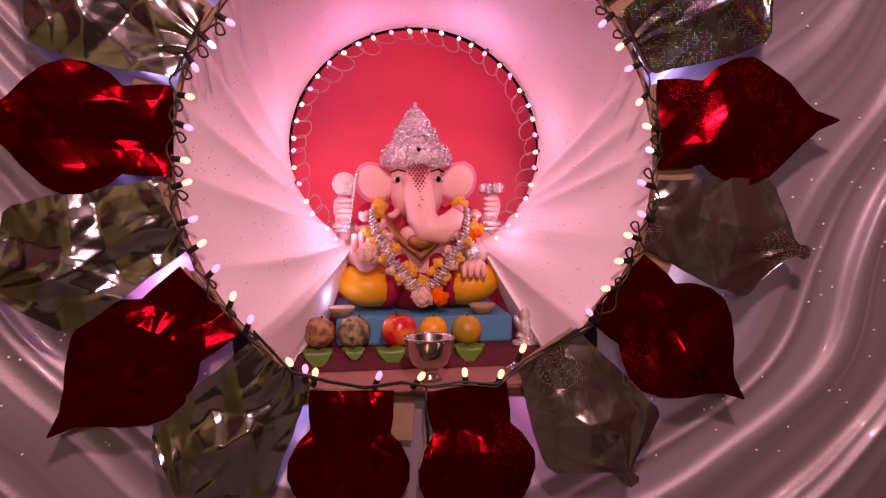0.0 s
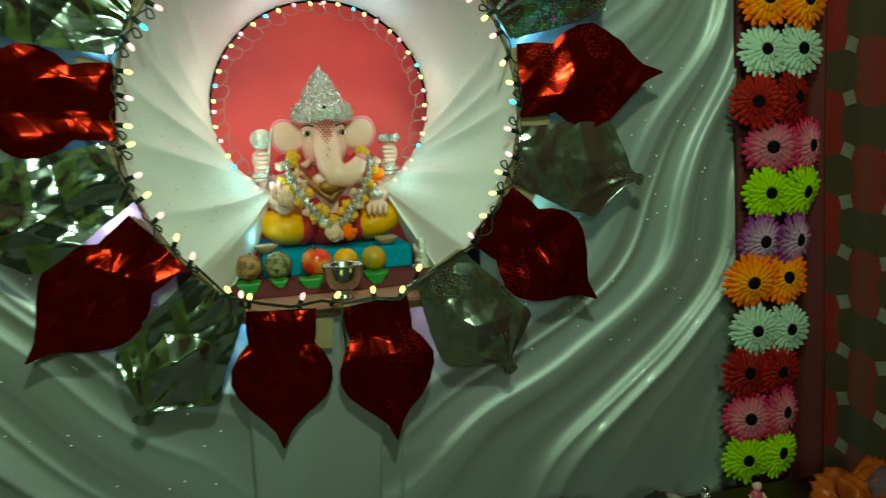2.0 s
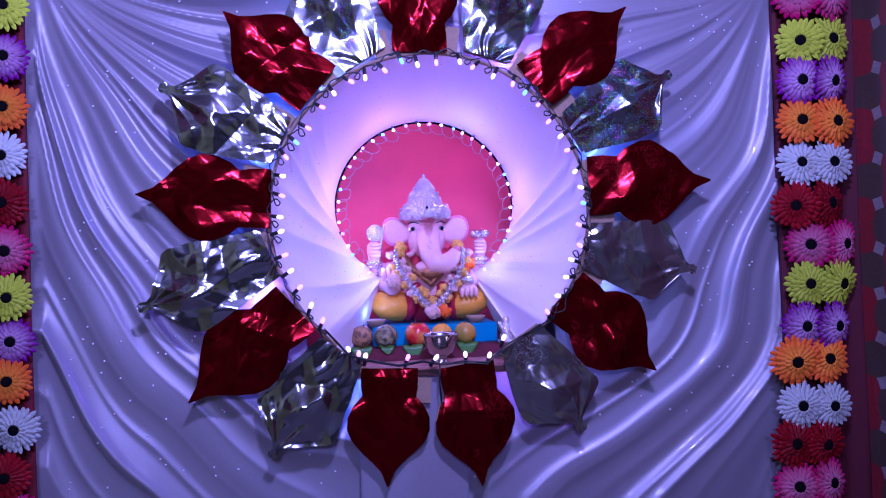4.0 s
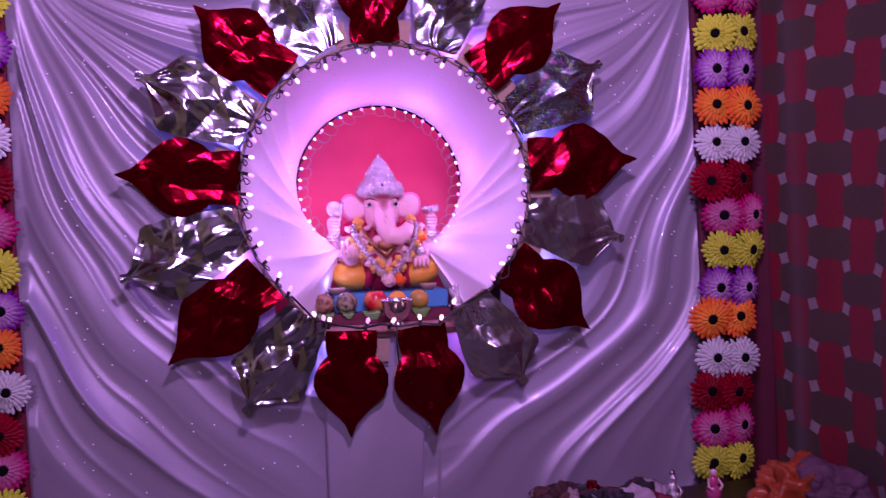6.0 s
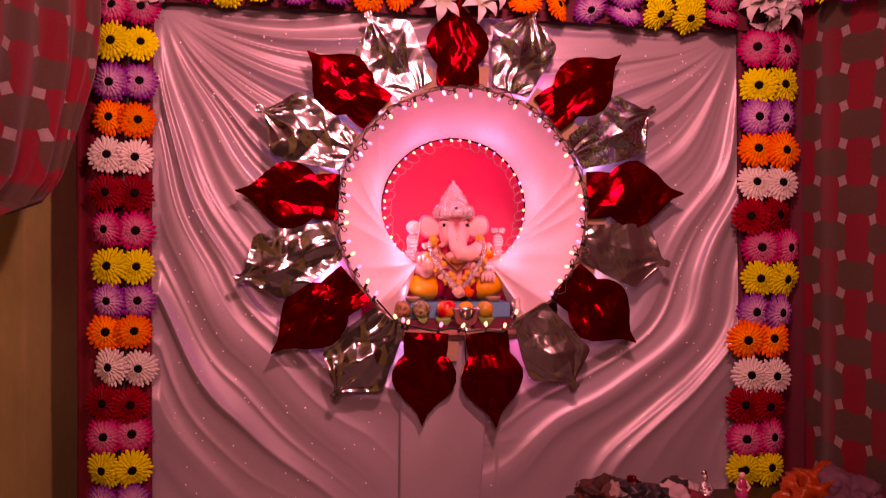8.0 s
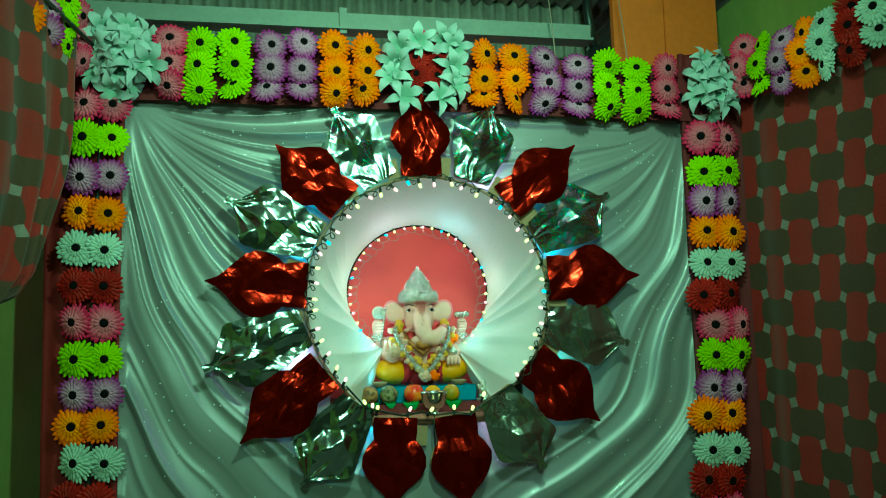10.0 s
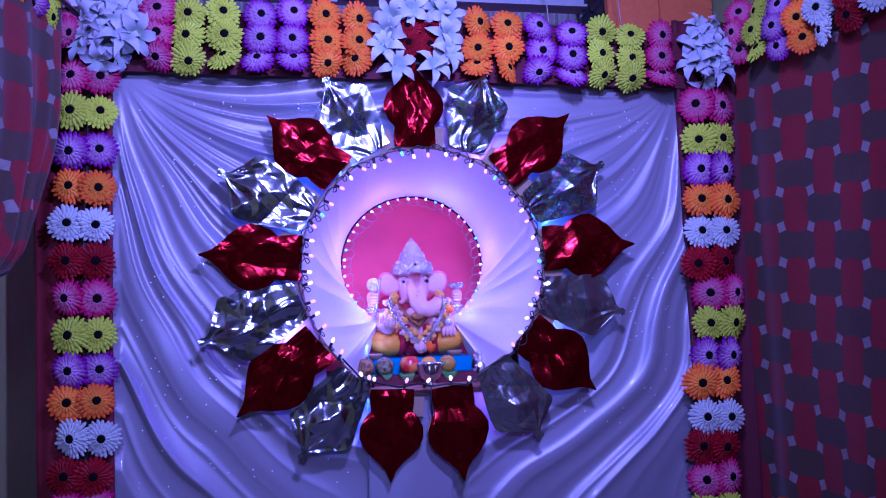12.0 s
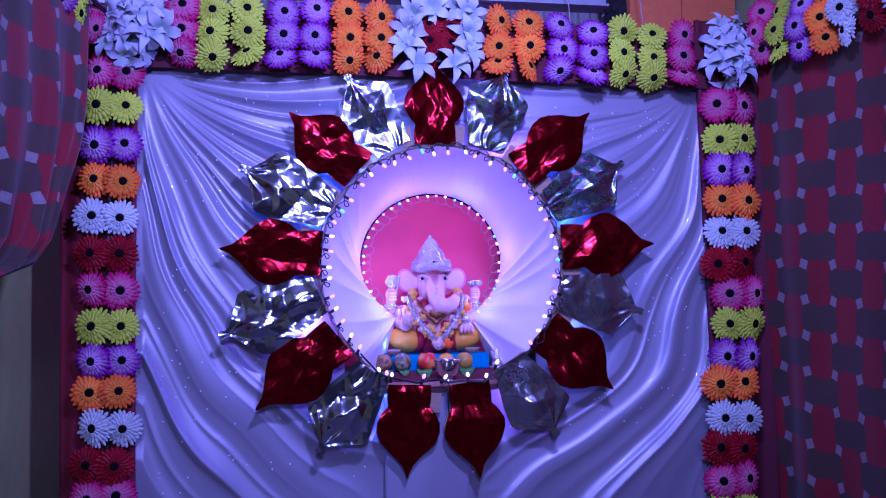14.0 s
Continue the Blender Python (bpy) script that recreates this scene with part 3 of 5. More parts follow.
# ---- flowers ----
def gerbera_meshes():
    """A double row of narrow petals about the y axis (facing -y), and the dark eye."""
    bm = bmesh.new()
    rng = random.Random(5)
    for ring, (count, length, lift, width) in enumerate(((24, 0.062, 0.003, 0.0060), (21, 0.050, 0.012, 0.0056), (15, 0.031, 0.018, 0.0044))):
        for n in range(count):
            a = 2 * math.pi * (n + 0.5 * ring + rng.uniform(-0.12, 0.12)) / count
            reach = length * rng.uniform(0.93, 1.05)
            droop = rng.uniform(-0.003, 0.004)
            rows = []
            for s, w, h in ((0.14, 0.55, 0.4), (0.5, 0.95, 1.0), (0.85, 1.0, 0.75), (0.96, 0.55, 0.5)):
                r = reach * s
                out = lift * h + droop * s
                rows.append([bm.verts.new((r * math.cos(a) - k * w * width * math.sin(a), -out - (0.0025 if k == 0 else 0), r * math.sin(a) + k * w * width * math.cos(a))) for k in (-1, 0, 1)])
            tip = bm.verts.new((reach * math.cos(a), -lift * 0.3 - droop, reach * math.sin(a)))
            for p, q in zip(rows, rows[1:]):
                bm.faces.new((p[0], p[1], q[1], q[0]))
                bm.faces.new((p[1], p[2], q[2], q[1]))
            bm.faces.new((rows[-1][0], rows[-1][1], tip))
            bm.faces.new((rows[-1][1], rows[-1][2], tip))
    petals = bpy.data.meshes.new("flower")
    bm.to_mesh(petals)
    bm.free()
    bm = bmesh.new()
    ball(bm, (0, -0.019, 0), (0.0135, 0.004, 0.0135), detail=2)
    eye = bpy.data.meshes.new("flower_eye")
    bm.to_mesh(eye)
    bm.free()
    eye.materials.append(DARK)
    return petals, eye


GERBERA, EYE = gerbera_meshes()
TINTED = {}
for tone, m in TONES.items():
    TINTED[tone] = GERBERA.copy()
    TINTED[tone].materials.append(m)


def flower(parent, tone, place, facing=(0, 0, 0), size=1.0):
    made = shared("flower", TINTED[tone], parent, pose(*place, *facing) @ Matrix.Diagonal((size, size, size, 1)))
    made["label"] = {"pink": "pink", "lime": "lime green", "purple": "purple", "orange": "orange", "white": "white", "red": "dark red"}[tone] + " cloth gerbera with dark eye"
    shared("flower_eye", EYE, made, Matrix.Identity(4))
    return made


ORDER = ("pink", "lime", "purple", "orange", "white", "red")
RIGHT_ROWS = ((1.206, 2.173), (1.206, 2.033), (1.2, 1.907), (1.203, 1.776), (1.197, 1.649), (1.176, 1.522), (1.221, 1.398), (1.209, 1.269), (1.185, 1.142), (1.154, 1.032), (1.169, 0.893), (1.14, 0.777), (1.152, 0.645), (1.143, 0.532))
LEFT_ROWS = ((-1.218, 2.247), (-1.223, 2.12), (-1.226, 1.983), (-1.232, 1.85), (-1.243, 1.719), (-1.24, 1.592), (-1.24, 1.459), (-1.233, 1.331), (-1.233, 1.209), (-1.244, 1.095), (-1.226, 0.972), (-1.254, 0.845), (-1.25, 0.736), (-1.251, 0.61), (-1.255, 0.493), (-1.256, 0.38))
rng = random.Random(11)
for rows, label, half, size in ((LEFT_ROWS, "tall strip of paired cloth gerberas on the booth post", 0.046, 1.12), (RIGHT_ROWS, "tall strip of paired cloth gerberas beside the check curtain", 0.052, 1.27)):
    strip = empty("flower_strip", label, "garland", "flower strips")
    bm = bmesh.new()
    tube(bm, [(x, 1.735, z) for x, z in rows], 0.008, 6)
    part("backing_cord", bm, WIRE, strip)
    for n, (x, z) in enumerate(rows):
        for side in (-1, 1):
            flower(strip, ORDER[n % 6], (x + side * half, 1.70 + rng.uniform(-0.008, 0.008), z + rng.uniform(-0.006, 0.006)), (rng.uniform(-10, 10), rng.uniform(0, 360), side * 14 + rng.uniform(-10, 10)), size * rng.uniform(0.95, 1.05))

top = empty("top_garland", "wide garland of cloth gerberas in colour blocks across the booth top", "garland", "flower garlands")
bm = bmesh.new()
tube(bm, [(-1.1, 1.74, 2.42), (0.0, 1.74, 2.40), (1.1, 1.74, 2.37)], 0.008, 6)
part("backing_cord", bm, WIRE, top)
for x in (0.55, 0.87):
    bm = bmesh.new()
    tube(bm, [(x, 1.74, 2.42), (x + 0.002, 1.80, 2.7), (x, 1.86, 2.97)], 0.0025, 5)
    part("hanging_cord", bm, CLEAR_WIRE, top, "thin pale cord")
COLUMNS = (("pink", -0.977, 2.415), ("lime", -0.869, 2.405), ("lime", -0.745, 2.411), ("purple", -0.613, 2.407), ("purple", -0.487, 2.412), ("orange", -0.362, 2.402), ("orange", -0.247, 2.405), ("orange", 0.222, 2.395), ("orange", 0.346, 2.392), ("purple", 0.482, 2.383), ("purple", 0.618, 2.374), ("lime", 0.747, 2.374), ("lime", 0.872, 2.370), ("pink", 1.003, 2.377))
for n, (tone, x, z) in enumerate(COLUMNS):
    for row, (dz, tilt) in enumerate(((0.092, -16), (0.0, 0), (-0.077, 38))):
        flower(top, tone, (x + rng.uniform(-0.008, 0.008), 1.695 + (0.012 if row == 2 else 0), z + dz + rng.uniform(-0.008, 0.008)), (-tilt + rng.uniform(-8, 8), rng.uniform(0, 360), rng.uniform(-10, 10)), rng.uniform(1.06, 1.16))
for x, z in ((-0.055, 2.465), (0.035, 2.46), (-0.05, 2.40), (0.03, 2.395)):
    flower(top, "red", (x, 1.69, z), (rng.uniform(-12, 12), rng.uniform(0, 360), rng.uniform(-12, 12)), 0.95)
flower(top, "pink", (-0.015, 1.70, 2.53), (20, 30, 0), 0.9)


def lily_mesh():
    """Six long pointed petals that open about -y and bend back, joined at the heart."""
    bm = bmesh.new()
    heart = bm.verts.new((0, 0.012, 0))
    for n in range(6):
        a = 2 * math.pi * n / 6
        reach, wide, deep = (0.088, 0.017, 0.0) if n % 2 else (0.08, 0.021, 0.004)
        rows = []
        for s, w, h in ((0.05, 0.25, -0.012), (0.3, 0.8, 0.014), (0.55, 1.0, 0.024), (0.8, 0.6, 0.014), (1.0, 0.04, -0.010)):
            r = reach * s
            rows.append([bm.verts.new((r * math.cos(a) - k * w * wide * math.sin(a), -h - deep + (0.006 if k == 0 else 0.0) * w, r * math.sin(a) + k * w * wide * math.cos(a))) for k in (-1, 0, 1)])
        bm.faces.new((heart, rows[0][1], rows[0][0]))
        bm.faces.new((heart, rows[0][2], rows[0][1]))
        for p, q in zip(rows, rows[1:]):
            bm.faces.new((p[0], p[1], q[1], q[0]))
            bm.faces.new((p[1], p[2], q[2], q[1]))
    data = bpy.data.meshes.new("lily")
    bm.to_mesh(data)
    bm.free()
    data.materials.append(LILY)
    data.polygons.foreach_set("use_smooth", [True] * len(data.polygons))
    return data


LILY_MESH = lily_mesh()


def lily_bunch(label, middle, spread, count, seed):
    rng = random.Random(seed)
    bunch = empty("lily_bunch", label, "flowers", "lily bunches")
    for n in range(count):
        a, r = 2.4 * n, math.sqrt((n + 0.5) / count)
        x, z = spread[0] * r * math.cos(a), spread[1] * r * math.sin(a)
        place = (middle[0] + x, middle[1] - 0.03 * (1 - r) + rng.uniform(-0.015, 0.015), middle[2] + z)
        shared("lily", LILY_MESH, bunch, pose(*place, -z / spread[1] * 40 + rng.uniform(-20, 20), rng.uniform(0, 360), x / spread[0] * 40 + rng.uniform(-20, 20)) @ Matrix.Diagonal([rng.uniform(0.85, 1.1)] * 3 + [1]))
    bm = bmesh.new()
    ball(bm, (middle[0], middle[1] + 0.035, middle[2]), (spread[0] * 0.7, 0.02, spread[1] * 0.7))
    part("bunch_base", bm, WIRE, bunch)


lily_bunch("bunch of pale cloth lilies at a booth corner", (-1.15, 1.68, 2.42), (0.115, 0.13), 17, 3)
lily_bunch("bunch of pale cloth lilies at a booth corner", (1.215, 1.68, 2.405), (0.085, 0.12), 16, 4)
middle = empty("lily_bunch", "ring of pale cloth lilies round dark red flowers", "flowers", "lily bunches")
for n, (x, z, tilt) in enumerate(((-0.135, 2.44, 20), (-0.115, 2.50, 60), (-0.10, 2.31, 100), (-0.145, 2.38, 10), (0.045, 2.31, 40), (0.10, 2.36, 75), (0.095, 2.43, 15), (0.10, 2.51, 50), (-0.04, 2.53, 30), (0.06, 2.54, 5))):
    shared("lily", LILY_MESH, middle, pose(x, 1.675, z, 15 - 30 * (z < 2.4), tilt, 120 * x))
bm = bmesh.new()
tube(bm, [(-0.13, 1.72, 2.45), (-0.1, 1.72, 2.33), (0.05, 1.72, 2.33), (0.09, 1.72, 2.45)], 0.006)
part("bunch_base", bm, WIRE, middle)

# the garlands that run forward along the side curtains
side_right = empty("side_garland", "garland of cloth gerberas along the check curtain", "garland", "flower garlands")
bm = bmesh.new()
tube(bm, [(1.30, 1.70, 2.42), (1.31, 1.3, 2.36), (1.32, 0.9, 2.31), (1.33, 0.3, 2.30)], 0.008, 6)
part("backing_cord", bm, WIRE, side_right)
for n, tone in enumerate(("pink", "lime", "purple", "orange", "white", "red", "white", "lime")):
    for row in (-1, 0, 1):
        y = 1.60 - 0.13 * n + rng.uniform(-0.015, 0.015)
        flower(side_right, tone, (1.315 - 0.02 * (row == 0), y, 2.46 - 0.045 * n + 0.014 * n * n * 0.4 - 0.075 * row), (-row * -25 + rng.uniform(-12, 12), rng.uniform(0, 360), -62 + rng.uniform(-15, 15)), 1.0)
side_left = empty("side_garland", "garland of cloth gerberas above the tied check curtain", "garland", "flower garlands")
bm = bmesh.new()
tube(bm, [(-1.24, 1.66, 2.46), (-1.30, 1.3, 2.47), (-1.36, 0.8, 2.48)], 0.008, 6)
part("backing_cord", bm, WIRE, side_left)
for n, tone in enumerate(("pink", "lime", "purple", "orange", "white")):
    for row in (-1, 0, 1):
        y = 1.62 - 0.13 * n + rng.uniform(-0.015, 0.015)
        flower(side_left, tone, (-1.275 - 0.02 * n, y, 2.47 - 0.08 * row), (row * 25 + rng.uniform(-12, 12), rng.uniform(0, 360), 50 + rng.uniform(-15, 15)), 1.0)


# ---- the foil wreath ----
PROFILE = ((0.0, 0.084), (0.16, 0.084), (0.24, 0.080), (0.31, 0.103), (0.42, 0.122), (0.52, 0.123), (0.62, 0.108), (0.72, 0.078), (0.80, 0.046), (0.88, 0.020), (1.0, 0.002))
BLUNT = ((0.0, 0.074), (0.10, 0.082), (0.30, 0.104), (0.52, 0.124), (0.64, 0.130), (0.70, 0.122), (0.80, 0.066), (0.88, 0.022), (0.93, 0.012), (0.97, 0.017), (1.0, 0.010))


def half_width(profile, s):
    for (a, wa), (b, wb) in zip(profile, profile[1:]):
        if s <= b:
            return wa + (wb - wa) * (s - a) / (b - a)
    return profile[-1][1]


wreath = empty("foil_wreath", "round cardboard wreath with red and silver foil petals", "wreath")
bm = bmesh.new()
band = []
for n in range(97):
    a = radians(-52 + 284 * n / 96)
    c, s = math.cos(a), math.sin(a)
    band.append([bm.verts.new(RING + Vector((r * c, y, r * s))) for r, y in ((0.472, 0.002), (0.480, 0.002), (0.480, 0.03), (0.472, 0.03))])
for p, q in zip(band, band[1:]):
    for k in range(4):
        bm.faces.new((p[k], p[(k + 1) % 4], q[(k + 1) % 4], q[k]))
part("ring_band", bm, CARDBOARD, wreath, "thin cardboard hoop")


def creases(seed, count, steep):
    """Straight fold lines of a crumpled film: each one tilts the film on its two sides."""
    rng = random.Random(seed * 7 + 1)
    lines = []
    for n in range(count):
        a = rng.gauss(0.0, 0.75) if n % 3 else rng.uniform(0, math.pi)
        lines.append((math.cos(a), math.sin(a), rng.uniform(-0.10, 0.10) * abs(math.cos(a)) + rng.uniform(0.0, 0.33) * math.sin(a), (1 if n % 2 else -1) * steep * rng.uniform(0.5, 1.2)))
    return lines


def crumple(x, y, lines, seed, amount):
    flat = 0.0
    for c, s, off, steep in lines:
        flat += steep * min(0.05, abs(x * c + y * s - off))
    return max(-0.02, min(0.022, flat)) + amount * (1 - abs(wave(x * 20, y * 8 + seed, seed + 80)) * 2.2)


def tent(x):
    return 2 * abs(x - math.floor(x + 0.5))


def stretched(length, seed):
    """Film drawn tight over a card: flat facets that fall away from the middle, and pleats into the two pinched ends."""
    rng = random.Random(seed * 13 + 5)
    planes = []
    for n in range(11):
        a = 2 * math.pi * (n + rng.uniform(-0.4, 0.4)) / 11
        planes.append((rng.uniform(0.008, 0.016), math.cos(a), math.sin(a), rng.uniform(0.06, 0.32)))
    pleats = rng.uniform(1.1, 1.8)

    def height(x, y):
        mx, my = x + 0.02 * wave(seed, 0.4), y - 0.52 * length
        dome = min(c + 0.004 - k * (mx * p + my * q) for c, p, q, k in planes)
        tip, foot = math.hypot(x, length * 0.92 - y), math.hypot(x, y + 0.03)
        lean_a, lean_b = math.atan2(x, length * 0.92 - y), math.atan2(x, y + 0.03)
        fan = tent(lean_a * pleats + 0.9 * wave(lean_a * 1.4, tip * 5, seed)) * 0.009 * (1 - smooth_step(tip, 0.02, 0.2)) * smooth_step(tip, 0.0, 0.06)
        root = tent(lean_b * pleats * 0.8 + 1.3 * wave(lean_b * 1.1, foot * 7, seed + 9.0)) * 0.006 * (1 - smooth_step(foot, 0.04, 0.19))
        return max(-0.004, dome) + fan + root

    return height


def foil_petal(base, tip, wide, profile, material, seed, amount, label):
    base, tip = Vector((base[0], 0, base[1])), Vector((tip[0], 0, tip[1]))
    along = tip - base
    length = along.length
    along.normalize()
    side = Vector((along.z, 0, -along.x))
    bend = 0.012 * wave(seed * 1.7, 0.5)
    silver = profile is BLUNT
    lines = creases(seed, 15, 0.13)
    relief = stretched(length, seed)
    lean = 0.22 * wave(seed * 2.3, 4.5)

    def place(a, b):
        skew = lean * (2 * a - 1) * b * (1 - b) if silver else 0.0
        w = half_width(profile, min(1.0, max(0.0, b + skew))) * wide
        edge = 1 + (amount * 60) * wave(b * 6, a * 2 + seed)
        x = (2 * a - 1) * w * edge
        puff = 0.016 * (1 - (2 * a - 1) ** 2) * math.sin(math.pi * min(1.0, b * 1.05))
        p = base + along * (b * length) + side * (x + bend * math.sin(3 * b))
        rise = crumple(x, b * length, lines, seed, amount)
        p.y = 1.708 - (relief(x, b * length) + 0.6 * rise if silver else puff + rise) * (0.3 + 0.7 * min(1, w / 0.08))
        return p

    bm = bmesh.new()
    sheet(bm, 60, 90, place, uv=lambda a, b: (a + seed, b * 1.4 + seed))
    made = part("foil_petal", bm, material, wreath, label)
    bm = bmesh.new()
    front, back = [], []
    for sgn in (1, -1):
        for k in range(24):
            b = (k if sgn > 0 else 23 - k) / 23 * 0.94
            p = base + along * (b * length) + side * (sgn * half_width(profile, b) * wide * 0.93)
            front.append(bm.verts.new((p.x, 1.728, p.z)))
            back.append(bm.verts.new((p.x, 1.735, p.z)))
    bm.faces.new(front)
    bm.faces.new(back[::-1])
    for k in range(len(front)):
        j = (k + 1) % len(front)
        bm.faces.new((front[k], back[k], back[j], front[j]))
    part("backing_board", bm, CARDBOARD, made, smooth=False)


RED_LABEL, SILVER_LABEL, RAINBOW_LABEL, DULL_LABEL = "glossy red foil", "crumpled silver foil", "silver foil with rainbow dots", "dull silver foil with dots"
PETALS = (
    ((-0.035, 2.00), (-0.03, 2.335), RED_FOIL, 0.95, PROFILE),
    ((0.165, 1.985), (0.255, 2.30), HOLO_FOIL, 0.98, BLUNT),
    ((0.305, 1.90), (0.600, 2.137), RED_FOIL, 0.95, PROFILE),
    ((0.420, 1.755), (0.735, 1.935), HOLO_FOIL, 0.95, BLUNT),
    ((0.462, 1.595), (0.852, 1.603), RED_DOT, 1.05, PROFILE),
    ((0.450, 1.415), (0.795, 1.328), DULL_FOIL, 0.95, BLUNT),
    ((0.375, 1.27), (0.655, 1.028), RED_DOT, 1.03, PROFILE),
    ((0.235, 1.15), (0.422, 0.858), DULL_FOIL, 0.98, BLUNT),
    ((0.070, 1.078), (0.107, 0.717), RED_DOT, 0.98, PROFILE),
    ((-0.155, 1.078), (-0.173, 0.734), RED_FOIL, 0.98, PROFILE),
    ((-0.292, 1.135), (-0.503, 0.842), SILVER_FOIL, 0.98, BLUNT),
    ((-0.418, 1.265), (-0.725, 1.010), RED_FOIL, 1.0, PROFILE),
    ((-0.488, 1.425), (-0.853, 1.280), SILVER_FOIL, 0.98, BLUNT),
    ((-0.478, 1.580), (-0.850, 1.603), RED_FOIL, 1.0, PROFILE),
    ((-0.445, 1.745), (-0.775, 1.905), SILVER_FOIL, 0.98, BLUNT),
    ((-0.335, 1.895), (-0.592, 2.115), RED_FOIL, 1.0, PROFILE),
    ((-0.195, 1.98), (-0.375, 2.265), HOLO_FOIL, 0.95, BLUNT),
)
for n, (base, tip, m, wide, profile) in enumerate(PETALS):
    red = m in (RED_FOIL, RED_DOT)
    foil_petal(base, tip, wide, profile, m, n + 1, 0.0005 if red else 0.0008, RED_LABEL if red else {SILVER_FOIL: SILVER_LABEL, HOLO_FOIL: RAINBOW_LABEL, DULL_FOIL: DULL_LABEL}[m])
# cardboard tabs between the petals
for a in (-152, -128, -95, -52, -24, -2, 15, 38, 57, 82, 105, 126, 146, 166, 187):
    a = radians(a)
    bm = bmesh.new()
    box(bm, (-0.024, -0.004, 0), (0.024, 0.004, 0.075), bevel=0.001)
    tab = part("cardboard_tab", bm, CARDBOARD, wreath, smooth=False)
    tab.matrix_basis = Matrix.Translation(RING + Vector((0.485 * math.cos(a), 0.016, 0.485 * math.sin(a)))) @ Matrix.Rotation(math.pi / 2 - a, 4, "Y")


# ---- string lights ----
def bulb_meshes():
    bm = bmesh.new()
    turned(bm, ((0.0, -0.026), (0.0058, -0.026), (0.0062, -0.008), (0.0048, 0.0), (0.0, 0.0)), sides=10)
    holder = bpy.data.meshes.new("socket")
    bm.to_mesh(holder)
    bm.free()
    holder.materials.append(BLACK)
    bm = bmesh.new()
    turned(bm, ((0.0045, -0.001), (0.0062, 0.006), (0.0060, 0.013), (0.0035, 0.018), (0.0, 0.0195)), sides=12)
    lit = bpy.data.meshes.new("bulb")
    bm.to_mesh(lit)
    bm.free()
    lit.polygons.foreach_set("use_smooth", [True] * len(lit.polygons))
    made = []
    for m in (PINK_LIT, WHITE_LIT, BLUE_LIT):
        made.append(lit.copy())
        made[-1].materials.append(m)
    return holder, made


SOCKET, BULBS = bulb_meshes()


def socket(parent, place, way, colour, size=1.0):
    m = Matrix.Translation(place) @ Vector(way).to_track_quat("Z", "Y").to_matrix().to_4x4() @ Matrix.Diagonal((size, size, size, 1))
    made = shared("socket", SOCKET, parent, m)
    shared("bulb", BULBS[colour], made, Matrix.Identity(4))


def curved(points):
    """A smooth line through the points."""
    fine = []
    for n in range(len(points) - 1):
        p0, p1, p2, p3 = points[max(n - 1, 0)], points[n], points[n + 1], points[min(n + 2, len(points) - 1)]
        for s in (0.0, 0.25, 0.5, 0.75):
            fine.append(0.5 * (2 * p1 + (p2 - p0) * s + (2 * p0 - 5 * p1 + 4 * p2 - p3) * s * s + (3 * p1 - p0 - 3 * p2 + p3) * s ** 3))
    return fine


outer = empty("string_light", "string of small lit bulbs in black sockets round the wreath", "string light", "string lights")
rng = random.Random(21)
points = []
COUNT = 38
for n in range(COUNT):
    a = radians(-42 + 264 * n / (COUNT - 1) + rng.uniform(-1.2, 1.2))
    out = Vector((math.cos(a), 0, math.sin(a)))
    place = RING + out * (0.450 + rng.uniform(-0.010, 0.008)) + Vector((0, -0.03, 0))
    way = -out + Vector((rng.uniform(-0.5, 0.5), -0.35, rng.uniform(-0.5, 0.5)))
    socket(outer, place, way, (0, 1, 0, 1, 0, 0, 2)[n % 7] if rng.random() < 0.85 else 1, 0.95)
    back = place + out * 0.022 + Vector((0, 0.006, 0))
    run, curl = Vector((-out.z, 0, out.x)), rng.uniform(0.006, 0.034)
    points += [back, back + run * 0.030 - out * curl * 0.6 + Vector((0, -0.008, 0)), back + run * 0.022 - out * curl + Vector((0, -0.01, 0)), back + run * 0.012 - out * curl * 0.4 + Vector((0, -0.006, 0)), back + run * 0.04 + out * rng.uniform(-0.004, 0.012)]
for x, z in ((-0.27, 1.135), (-0.244, 1.12), (-0.226, 1.112), (-0.105, 1.102), (-0.024, 1.098), (0.067, 1.102), (0.137, 1.096), (0.181, 1.146)):
    socket(outer, (x, 1.70, z), (rng.uniform(-0.6, 0.6), -0.5, 0.8), rng.choice((0, 1, 1)))
bm = bmesh.new()
tube(bm, curved(points), 0.0021, 5)
low = [(0.33, 1.705, 1.20), (0.19, 1.70, 1.13), (0.13, 1.70, 1.082), (0.06, 1.70, 1.09), (0.0, 1.70, 1.082), (-0.06, 1.69, 1.094), (-0.13, 1.70, 1.084), (-0.2, 1.695, 1.10), (-0.27, 1.70, 1.12), (-0.34, 1.705, 1.2)]
tube(bm, low, 0.0025, 5)
tube(bm, [(p[0], p[1] - 0.006, p[2] + 0.006 * math.sin(90 * p[0])) for p in low], 0.002, 5)
tube(bm, [(-0.01, 1.70, 1.085), (-0.012, 1.70, 1.03), (-0.005, 1.72, 0.96)], 0.0025, 5)
part("wire", bm, WIRE, outer)

